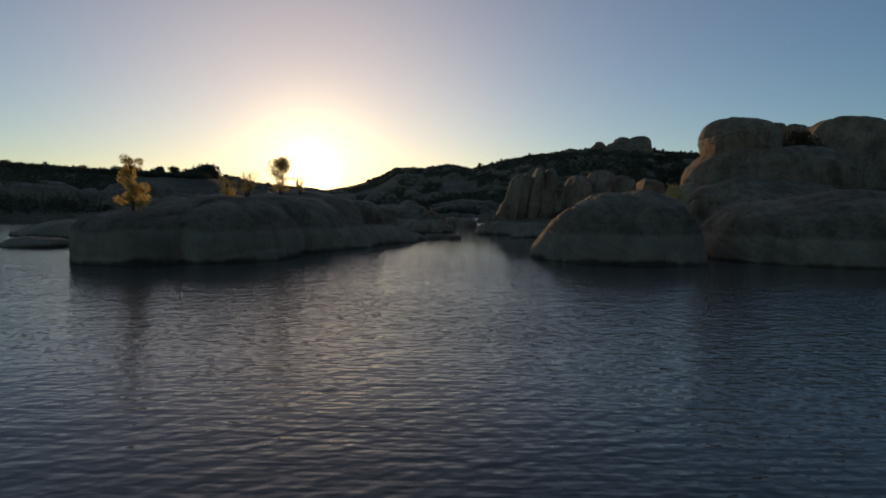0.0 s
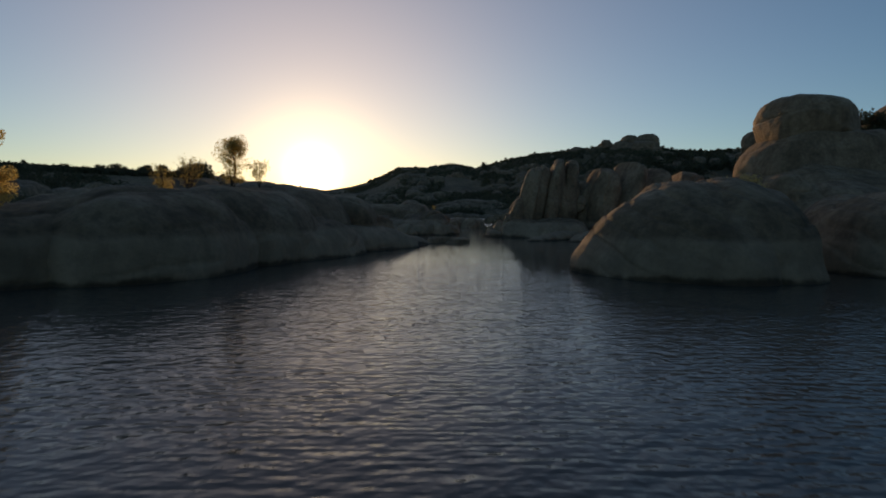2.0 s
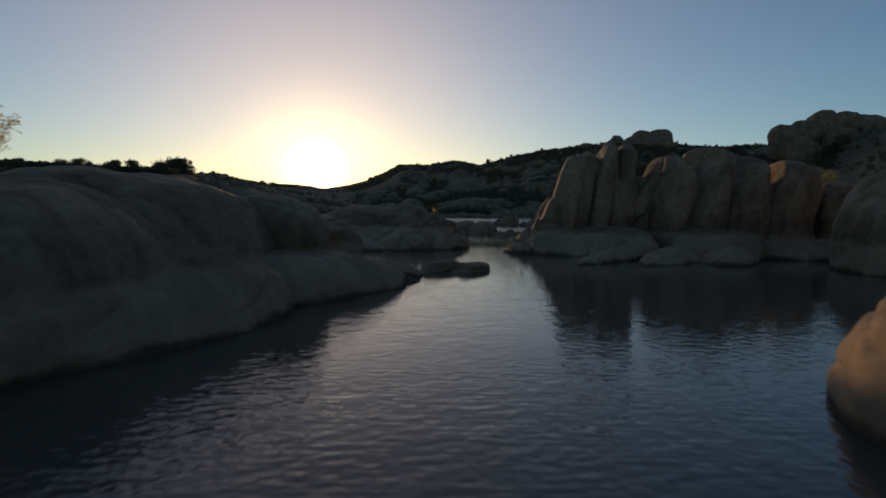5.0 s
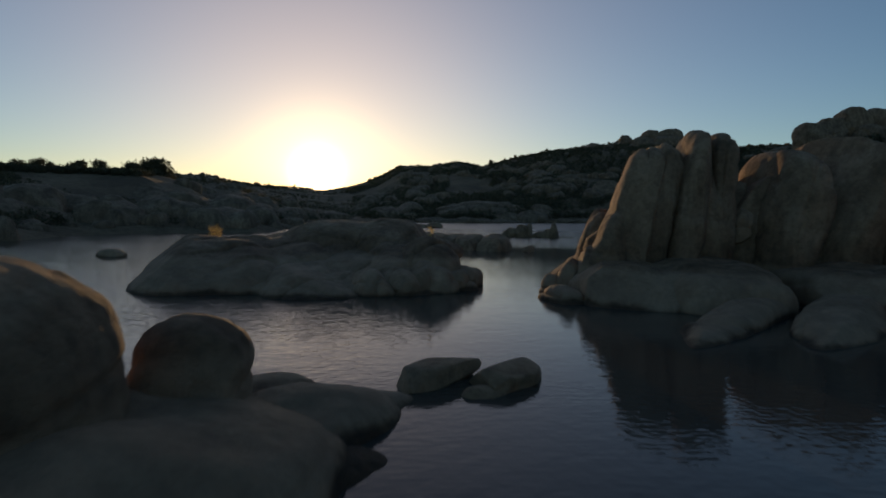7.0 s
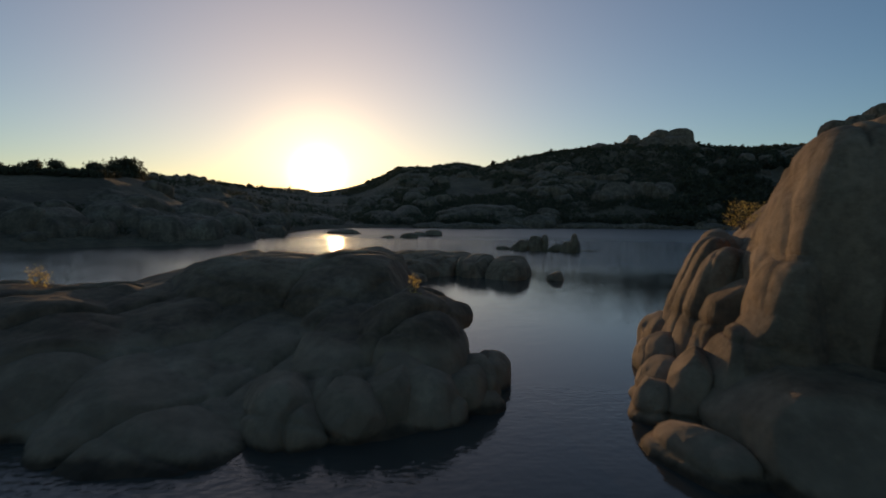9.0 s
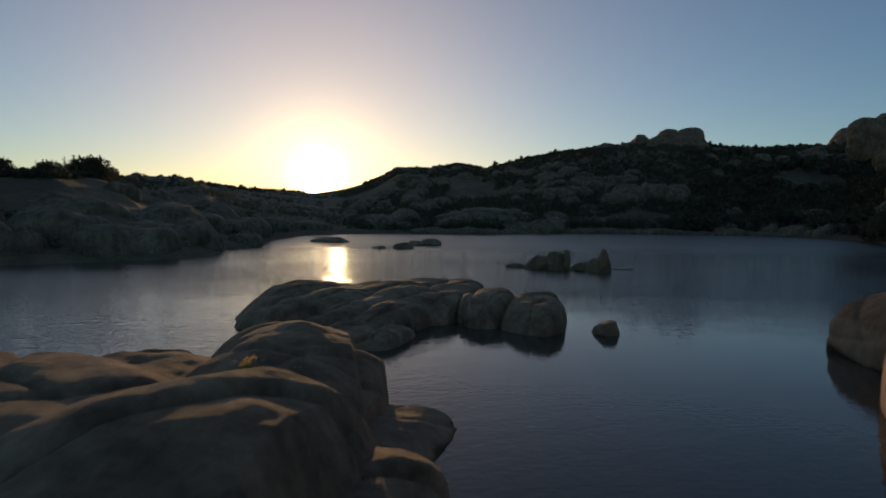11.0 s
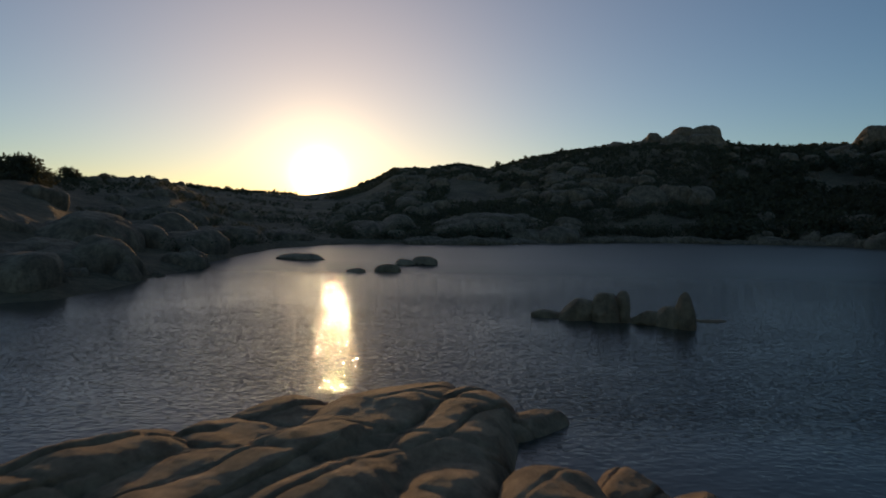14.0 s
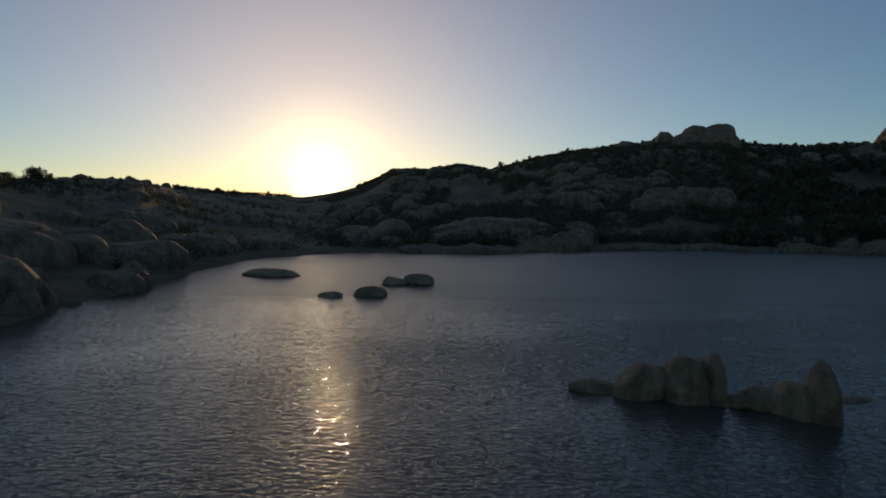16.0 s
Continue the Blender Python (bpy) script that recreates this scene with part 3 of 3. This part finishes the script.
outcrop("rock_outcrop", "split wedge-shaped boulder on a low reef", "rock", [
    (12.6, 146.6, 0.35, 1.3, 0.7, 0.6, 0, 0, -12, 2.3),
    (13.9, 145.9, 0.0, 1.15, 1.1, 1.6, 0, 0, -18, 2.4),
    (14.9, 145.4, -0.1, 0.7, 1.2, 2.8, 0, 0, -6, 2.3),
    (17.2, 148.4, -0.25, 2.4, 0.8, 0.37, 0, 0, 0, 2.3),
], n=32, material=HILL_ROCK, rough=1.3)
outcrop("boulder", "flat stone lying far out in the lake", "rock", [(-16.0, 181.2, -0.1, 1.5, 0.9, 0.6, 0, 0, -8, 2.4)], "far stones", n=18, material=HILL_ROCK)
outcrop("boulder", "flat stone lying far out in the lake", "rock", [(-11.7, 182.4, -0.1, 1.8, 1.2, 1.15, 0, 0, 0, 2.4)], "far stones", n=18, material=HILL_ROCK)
outcrop("rock_outcrop", "low rocky spit far out in the lake", "rock", [
    (-10.5, 193, -0.1, 1.8, 1.4, 1.1, 0, 0, 8, 2.4), (-7.6, 194, -0.1, 2.0, 1.6, 1.5, 0, 0, 0, 2.6)], n=18)
outcrop("boulder", "low dark rock at the far shore", "rock", [(-28.5, 200.5, -0.1, 4.4, 2.5, 1.1, 0, 0, 0, 2.4)], n=18)
outcrop("boulder", "small low rock alone in open water", "rock", [(-30.0, 96, -0.1, 1.2, 1.0, 0.75, 0, 0, 0, 2.4)], n=18)
outcrop("boulder", "low rock at the mouth of the side arm", "rock", [(-26.6, 40.0, -0.1, 2.2, 2.0, 0.8, 0, 0, 0, 2.4)], n=18)
outcrop("boulder", "low rock at the mouth of the side arm", "rock", [(-34, 53, -0.1, 4.5, 3.0, 1.6, 0, 0, 0, 2.4)], n=18)

# ---- great rocks on the hills ----
def hill_rock(label, blocks, n=18, joints=(((1, 0.2, 0.2), 7, 0.7), ((0, 0.2, 1), 6, 0.5))):
    return outcrop("rock_outcrop", label, "rock", blocks, "rocks on the hills", n, RIDGE_ROCK, joints=joints, rough=1.7)


hill_rock("great split granite knob on the ridge", [
    (85, 466, 40, 10, 9, 13, 0, 0, 6, 3.0), (97, 464, 36, 8, 8, 12, 0, 0, 0, 2.8), (108, 466, 41, 8.5, 9, 15.5, 0, 0, 8, 3.0), (117, 468, 43, 7, 9, 15, 0, 0, 4, 3.2),
    (126, 468, 43, 8.5, 10, 18, 0, 0, 5, 3.2), (137.5, 467, 43, 9.5, 10, 19.2, 0, 0, 1, 4.0), (117, 452, 40, 9, 8, 14, 0, 0, 6, 3.0), (132, 450, 40, 11, 8, 15, 0, 0, 0, 3.0), (124, 439, 34, 12, 7, 12, 0, 0, 3, 2.8), (141, 440, 33, 9, 7, 12, 0, 0, -4, 2.8),
    (101, 450, 38, 8, 7, 11, 0, 0, 0, 2.8), (108, 438, 33, 9, 7, 10, 0, 0, 5, 2.8), (149, 460, 36, 6, 7, 12, 0, 0, -8, 2.8)], 48, ((( 1, 0.2, 0.3), 6, 0.6), ((0.2, 0.2, 1), 5, 0.4)))
hill_rock("great granite knob on the ridge", [(234, 462, 46, 10, 10, 17, 0, 0, 0, 3.2), (250, 464, 48, 11, 10, 17.5, 0, 0, 4, 2.9), (266, 466, 48, 11, 9, 15, 0, 0, 0, 2.7)], 32)
hill_rock("rocky hilltop above the far bay", [
    (149, 288, 37.0, 6.5, 7, 8.2, 0, 0, 6, 3.0), (141, 287, 35, 5, 6, 6.8, 0, 0, -6, 2.8), (133, 286, 32, 5.5, 6, 6.5, 0, 0, 8, 3.0),
    (158, 290, 39, 6, 7, 7, 0, 0, 0, 3.0), (168, 291, 38, 7, 8, 7.5, 0, 0, -5, 2.8), (137, 279, 27, 6, 5, 6, 0, 0, 0, 2.8), (152, 280, 31, 7, 5, 7, 0, 0, 0, 2.8)], 32)
hill_rock("pale granite dome at the lake shore", [(6.5, 285, 1, 13, 9, 8.2, 0, 0, 0, 2.2), (17, 287, 1, 8, 7, 4.6, 0, 0, 0, 2.3), (-4, 283, 0, 6, 6, 3.5, 0, 0, 0, 2.3)])
hill_rock("pale granite outcrop on the hillside", [
    (58, 330, 5, 6, 7, 10, 0, 0, 12, 2.8), (66, 334, 8, 7, 8, 10.5, 0, 0, 8, 3.0), (76, 336, 9, 7, 8, 11.5, 0, 0, 4, 3.2), (86, 335, 8, 7, 8, 11, 0, 0, -4, 3.0), (95, 331, 5, 6, 7, 9, 0, 0, -8, 2.8),
    (70, 326, 3, 8, 6, 8, 0, 0, 6, 2.8), (84, 325, 2, 8, 6, 8, 0, 0, -3, 2.8), (49, 324, 4, 7, 7, 6.5, 0, 0, 5, 2.5), (102, 326, 3, 5, 6, 6, 0, 0, 0, 2.5)], 48, (((1, 0.3, 0.3), 4.5, 0.5), ((0.1, 0.3, 1), 4, 0.35)))
hill_rock("broken granite slope below the ridge", [
    (26, 338, 6, 8, 8, 6, 0, 0, 8, 2.8), (36, 344, 9, 8, 8, 7.5, 0, 0, 6, 3.0), (45, 350, 12, 7, 8, 7, 0, 0, 0, 2.8), (30, 328, 2, 9, 6, 5, 0, 0, 0, 2.6), (40, 333, 4, 7, 6, 6, 0, 0, 5, 2.6)], 32)
def shore_ledge():
    """Flat rock shelves along the foot of the far hills."""
    r = np.random.default_rng(31)
    tab = np.array(ROUND, float)
    for first in range(0, 40, 8):
        blocks = []
        for a in np.arange(first - 6, first + 2, 1.6):
            away = float(np.interp(a, tab[:, 0], tab[:, 1])) + 3.5
            blocks.append((O[0] + away * math.sin(radians(a)), O[1] + away * math.cos(radians(a)), -0.4 + r.uniform(-0.2, 0.2), r.uniform(3.6, 5.2), r.uniform(3.5, 5), r.uniform(1.2, 2.1), -a + r.uniform(-12, 12), 0, 0, 3.4))
        hill_rock("low flat granite shelf along the far shore", blocks, 18, (((0.1, 0.1, 1), 1.1, 0.3),))


shore_ledge()
hill_rock("rounded granite domes behind the side arm", [
    (-58, 160, 1, 7, 7, 4.2, 0, 0, 0, 2.4), (-48, 168, 0, 6, 8, 3.6, 0, 0, 0, 2.3), (-66, 176, 3, 9, 8, 5, 0, 0, 0, 2.4), (-56, 184, 2, 8, 8, 4.4, 0, 0, 0, 2.3), (-50, 200, 1, 8, 9, 4.0, 0, 0, 0, 2.3)], 32)
hill_rock("rounded granite domes along the shore", [
    (-60, 214, 2, 9, 9, 4.5, 0, 0, 0, 2.3), (-52, 228, 1, 8, 8, 3.8, 0, 0, 0, 2.3), (-72, 236, 4, 11, 9, 4.5, 0, 0, 0, 2.3), (-46, 246, 0.5, 7, 7, 3.2, 0, 0, 0, 2.3)], 32)
hill_rock("twin granite tops on the ridge", [(-148, 350, 13, 10, 9, 6.6, 0, 0, 0, 2.3), (-135, 350, 12.5, 12, 9, 7.2, 0, 0, 0, 2.3)], 32)


# ---- boulders and scrub strewn over the hills ----
rng = np.random.default_rng(7)


def polar(a, r):
    return O[0] + r * np.sin(np.radians(a)), O[1] + r * np.cos(np.radians(a))


def shore_and_ridge(a):
    tab = np.array(ROUND, float)
    return np.interp(a, tab[:, 0], tab[:, 1], period=360), np.interp(a, tab[:, 0], tab[:, 2], period=360)


def strewn(count, low, high, s_low, s_high):
    a = rng.uniform(low, high, count)
    sh, ri = shore_and_ridge(a)
    s = rng.uniform(s_low, s_high, count)
    x, y = polar(a, sh + s * (ri - sh))
    # the saddle in the northern ridge is bare
    keep = (a < -17) | (a > -11) | (s < 0.8)
    x, y, s = x[keep], y[keep], s[keep]
    return x, y, ground_height(x, y), s


def strewn_rocks(name, label, count, low, high, sizes, material, bare, own):
    """Boulders in clumps; those above the size `own` are things of their own, the rest one mesh."""
    x, y, z, s = strewn(count, low, high, 0.0, 1.0)
    clump = fbm(np.stack([x / 35, y / 35, 0 * x], 1), 2, 21)
    verts, faces, at = [], [], 0
    for k in range(len(x)):
        if clump[k] < bare:
            continue
        size = (sizes[0] + (sizes[1] - sizes[0]) * rng.random() ** 2.6) * (1 - 0.55 * s[k] ** 2)
        ball = 5 if size < 2.0 else 10
        v, f = boulder_points((size * rng.uniform(0.8, 1.5), size * rng.uniform(0.8, 1.2), size * rng.uniform(0.7, 1.25)), rng.uniform(2.3, 4.0), 300 + k, ball, 1.9, facets=4)
        turn = np.array(Euler((rng.uniform(-0.3, 0.3), rng.uniform(-0.3, 0.3), rng.uniform(0, 6.3))).to_matrix())
        v = v @ turn.T
        if size > own:
            ob = new("boulder", mesh_of("boulder", v, f, material))
            ob.location = (x[k], y[k], z[k] - 0.3 * size)
            tagged(ob, label[0], "rock", "boulders on the hills")
            continue
        verts.append(v + (x[k], y[k], z[k] - 0.3 * size))
        faces.append(f + at)
        at += len(v)
    ob = new(name, mesh_of(name, np.concatenate(verts), np.concatenate(faces), material))
    return tagged(ob, label[1], "rock", kind="stuff")


strewn_rocks("hillside_rubble", ("weathered granite boulder among dark hillside scrub", "small granite rubble strewn over the far hillside"), 2000, -14, 44, (0.8, 5.6), RIDGE_ROCK, 0.02, 2.4)
strewn_rocks("shore_rubble", ("rounded granite boulder on the low western hills", "small granite rubble strewn over the western hills"), 900, -100, -14, (0.7, 4.4), RIDGE_ROCK, -0.05, 2.0)


def leaf_cloud(centres, radii, per, size, flat=0.8):
    """Small leaf quads scattered through balls."""
    n = len(centres) * per
    c = np.repeat(centres, per, 0)
    r = np.repeat(radii, per, 0)
    d = rng.normal(size=(n, 3))
    d /= np.linalg.norm(d, axis=1, keepdims=True)
    p = c + d * (r * rng.uniform(0.35, 1.0, n) ** 0.5)[:, None] * (1, 1, flat)
    u = rng.normal(size=(n, 3))
    u /= np.linalg.norm(u, axis=1, keepdims=True)
    w = np.cross(u, rng.normal(size=(n, 3)))
    w /= np.linalg.norm(w, axis=1, keepdims=True)
    s = (size * rng.uniform(0.6, 1.3, n))[:, None]
    v = np.stack([p - u * s, p + w * s * 0.45, p + u * s, p - w * s * 0.45], 1).reshape(-1, 3)
    return v, np.arange(4 * n).reshape(-1, 4)


def scrub(name, label, count, low, high, s_low, s_high, material, size, per=36, bare=-0.2):
    x, y, z, s = strewn(count, low, high, s_low, s_high)
    keep = fbm(np.stack([x / 30, y / 30, 0 * x], 1), 2, 33) > bare
    x, y, z = x[keep], y[keep], z[keep]
    r = rng.uniform(0.6, 1.5, len(x)) * size * (1 - 0.5 * s[keep].clip(0, 1) ** 2)
    v, f = leaf_cloud(np.stack([x, y, z + 0.6 * r], 1), r, per, 0.24 * size)
    tagged(new(name, mesh_of(name, v, f, material, False)), label, "shrub", kind="stuff")


scrub("hillside_scrub", "dark evergreen scrub between the hillside boulders", 13000, -14, 44, 0.02, 1.03, SCRUB_LEAF, 1.6, 34, bare=-0.55)
scrub("hillside_trees", "dense dark trees on the slope above the far bay", 620, 23, 44, 0.03, 0.8, SCRUB_LEAF, 3.3, 110, -0.5)
scrub("western_scrub", "dark scrub and dry brush on the western hills", 4200, -110, -14, 0.03, 1.02, SCRUB_LEAF, 1.2)
scrub("eastern_scrub", "dark scrub on the eastern hillside", 900, 44, 150, 0.05, 1.0, SCRUB_LEAF, 1.8)

scrub("ridge_brush", "dark brush along the western skyline", 800, -82, -34, 0.88, 1.02, SCRUB_LEAF, 1.4, 70, -2)
scrub("ridge_brush_north", "dark brush along the northern skyline", 420, -27, 12, 0.96, 1.02, SCRUB_LEAF, 2.2, 60, -0.6)
scrub("ridge_brush_east", "dark brush along the eastern skyline", 420, 8, 38, 0.96, 1.02, SCRUB_LEAF, 2.6, 60, -0.6)

# ---- trees ----
def tube(points, radii, sides=7):
    verts, faces = [], []
    for k, (p, r) in enumerate(zip(points, radii)):
        for j in range(sides):
            a = 2 * math.pi * j / sides
            verts.append((p[0] + r * math.cos(a), p[1] + r * math.sin(a), p[2]))
        if k:
            b = (k - 1) * sides
            faces += [(b + j, b + (j + 1) % sides, b + sides + (j + 1) % sides, b + sides + j) for j in range(sides)]
    return verts, faces


def tree(name, label, height, spread, leaves, leaf, material, stems=1, bare=0.3, lean=0.1):
    """A trunk with limbs, and a ragged crown of many leaves round the limbs' ends."""
    base = new(name)
    tagged(base, label, "tree" if height > 2.2 else "shrub")
    verts, faces, tips = [], [], []
    for k in range(stems):
        a = rng.uniform(0, 6.28)
        out = lean * height * (0.3 + rng.random()) if stems > 1 else 0.05 * height
        top = np.array([math.cos(a) * out, math.sin(a) * out, height * rng.uniform(0.75, 0.92)])
        bend = np.array([rng.normal() * 0.05, rng.normal() * 0.05, 0]) * height
        line = [top * s + bend * math.sin(3.1 * s) - np.array([0, 0, 0.15 * (1 - s)]) for s in np.linspace(0, 1, 6)]
        thick = height * (0.028 if stems == 1 else 0.012)
        v, f = tube(line, np.linspace(thick, thick * 0.25, 6))
        faces += [tuple(i + len(verts) for i in q) for q in f]
        verts += v
        tips.append(line[-1])
        for j in range(16 if stems == 1 else 5):
            s = rng.uniform(bare, 0.95)
            at = line[0] + (line[-1] - line[0]) * s
            b = rng.uniform(0, 6.28)
            reach = spread * rng.uniform(0.4, 1.0) * (1.15 - 0.6 * s)
            end = at + np.array([math.cos(b) * reach, math.sin(b) * reach, height * rng.uniform(0.05, 0.2)])
            v, f = tube([at, at * 0.5 + end * 0.5 + (0, 0, 0.03), end], [thick * 0.5, thick * 0.3, thick * 0.12], 5)
            if stems == 1:
                part("limb", mesh_of("limb", v, f, BARK), base)
            else:
                faces += [tuple(i + len(verts) for i in q) for q in f]
                verts += v
            tips += [end, at * 0.4 + end * 0.6]
    part("trunk", mesh_of("trunk", verts, faces, BARK), base)
    tips = np.array(tips)
    per = max(3, leaves // len(tips))
    v, f = leaf_cloud(tips, rng.uniform(0.5, 1.1, len(tips)) * spread * 0.48, per, leaf, 0.9)
    part("crown", mesh_of("crown", v, f, material, False), base)
    return base


def place(ob, x, y, z, yaw=0):
    ob.matrix_basis = pose(x, y, z, 0, 0, yaw)
    return ob


place(tree("cottonwood", "slender tree with golden backlit leaves on the rock bank", 3.3, 0.75, 6000, 0.05, GOLD_LEAF, bare=0.02), -15.1, 31.2, 2.45)
place(tree("cottonwood", "small tree with a rounded golden crown on the bank", 2.4, 1.05, 5200, 0.045, GOLD_LEAF, bare=0.42), -10.6, 42.2, 3.95)
place(tree("willow_shrub", "thin many-stemmed shrub with sparse dry leaves", 2.0, 0.5, 1100, 0.04, GREEN_LEAF, 12, 0.3, 0.3), -12.9, 42.2, 3.45)
place(tree("willow_shrub", "thin many-stemmed shrub with sparse dry leaves", 1.7, 0.5, 900, 0.04, GREEN_LEAF, 10, 0.3, 0.4), -14.2, 42.0, 3.3)
place(tree("willow_shrub", "thin many-stemmed shrub with sparse dry leaves", 1.3, 0.5, 1200, 0.04, GREEN_LEAF, 9, 0.3, 0.4), -9.0, 42.0, 3.9)
place(tree("willow_shrub", "bushy shrub at the foot of the small tree", 1.2, 0.6, 1600, 0.04, GREEN_LEAF, 8, 0.2, 0.4), -10.2, 41.5, 3.9)
place(tree("yellow_bush", "low yellow-green bush on the rock bank", 0.9, 0.5, 1200, 0.04, GOLD_LEAF, 6, 0.1, 0.4), -13.9, 41.6, 3.2)
place(tree("yellow_bush", "yellow-green bush in a gap between boulders", 1.7, 0.9, 2000, 0.06, GOLD_LEAF, 6, 0.1, 0.4), 19.2, 47.3, 3.4)
place(tree("yellow_bush", "yellow-green bush in a gap between boulders", 2.6, 1.6, 3000, 0.08, GOLD_LEAF, 7, 0.1, 0.4), 34.5, 87.5, 4.6)
place(tree("sapling", "thin yellow sapling on the granite island", 1.4, 0.5, 350, 0.05, GOLD_LEAF, 5, 0.2, 0.3), -15.4, 83.5, 1.9)
place(tree("weed", "tuft of golden weeds in a rock crack", 0.8, 0.2, 160, 0.04, GOLD_LEAF, 6, 0.2, 0.25), -1.6, 81.2, 2.5)
place(tree("weed", "tuft of golden weeds in a rock crack", 0.5, 0.14, 110, 0.03, GOLD_LEAF, 6, 0.2, 0.3), -4.9, 90.0, 2.9)
place(tree("weed", "tuft of golden weeds in a rock crack", 0.3, 0.1, 70, 0.03, GOLD_LEAF, 5, 0.2, 0.3), -3.9, 90.4, 2.85)
place(tree("dry_bush", "dry brush on a ledge of the columns", 1.5, 0.9, 900, 0.05, GREEN_LEAF, 8, 0.1, 0.4), 14.5, 94.5, 4.6)


# trees along the skyline
PINE = tree("juniper", "small dark juniper on the skyline", 4.0, 1.5, 1000, 0.3, SCRUB_LEAF, 3, 0.05, 0.12)
OAK = tree("oak", "broad dark tree on the skyline", 4.2, 3.0, 2000, 0.3, SCRUB_LEAF, 5, 0.05, 0.4)
first = {PINE: True, OAK: True}
for kind, a, away, scale in [
    (OAK, -41.6, 0, 1.3), (OAK, -43.4, 2, 1.0), (OAK, -42.0, -4, 1.75), (OAK, -42.9, -3, 1.6), (OAK, -45.6, 0, 0.9), (OAK, -47.5, 0, 1.0), (OAK, -49.5, -2, 0.9), (OAK, -52, 0, 1.0),
    (PINE, -46.5, 0, 0.8), (PINE, -48.6, 0, 0.8), (OAK, -55, 0, 0.7), (PINE, -57, 0, 0.8), (OAK, -60, 0, 0.7), (OAK, -64, 0, 0.6), (PINE, -68, 0, 0.8), (OAK, -72, 0, 0.6),
    (OAK, -37.2, 0, 1.6), (PINE, -36.2, 0, 1.1), (OAK, -26.2, 0, 0.8), (OAK, -23.4, 0, 1.0), (PINE, -22, 0, 0.8), (PINE, -19, 0, 0.9), (PINE, -10.2, 0, 0.7),
    (PINE, -5.5, 0, 0.8), (PINE, -3.2, 0, 0.8), (PINE, 2.6, 0, 1.3), (PINE, 5.4, 0, 0.9), (OAK, 6.0, 0, 0.9), (PINE, 8.9, 0, 1.1), (PINE, 4.2, 0, 0.8), (OAK, 7.2, 0, 0.8),
    (PINE, 24.6, 0, 1.0), (OAK, 25.6, 0, 0.8), (PINE, 26.5, 0, 0.8), (OAK, 29.2, 0, 1.0), (PINE, 31.0, 0, 0.9), (OAK, 32.3, 0, 1.0), (PINE, 33.4, 0, 1.2), (OAK, 35, 0, 0.9), (PINE, 12, 0, 0.8),
    (OAK, 17.2, 0, 0.8), (PINE, 18.4, 0, 1.0), (OAK, 22.9, 0, 0.9), (PINE, 23.7, 0, 1.1), (OAK, 14.5, 0, 0.8), (PINE, 15.5, 0, 0.9), (OAK, 10.5, 0, 0.9), (PINE, 13.2, 0, 0.8), (PINE, 27.6, 0, 0.9), (OAK, -39.2, 0, 0.9), (PINE, -40.4, 0, 0.9), (OAK, -54, 2, 1.0), (OAK, -58, 0, 0.9),
]:
    ri = float(shore_and_ridge(a)[1]) + away
    x, y = polar(a, ri)
    z = float(ground_height(np.array([x]), np.array([y]))[0]) - 0.7 * scale
    scale = scale * (1.35 if kind is PINE and a > -30 else 1.0)
    m = pose(x, y, z, 0, 0, 77 * a) @ Matrix.Scale(0.8 * scale, 4)
    if first.pop(kind, None):
        kind.matrix_basis = m
        kind["group"] = "skyline trees"
    else:
        ob = copy_thing(kind, pose(x, y, z, 0, 0, 77 * a))
        ob.scale = (0.8 * scale,) * 3

for x, y, z, size, yaw in ((39.2, 68.4, 9.7, 0.6, 20), (36.9, 67.6, 9.1, 0.5, 110), (41.6, 68.8, 9.6, 0.5, 200)):
    ob = copy_thing(OAK, pose(x, y, z, 0, 0, yaw))
    ob.scale = (size,) * 3
    tagged(ob, "broad dark tree growing between great boulders", "tree")
    ob["group"] = ""
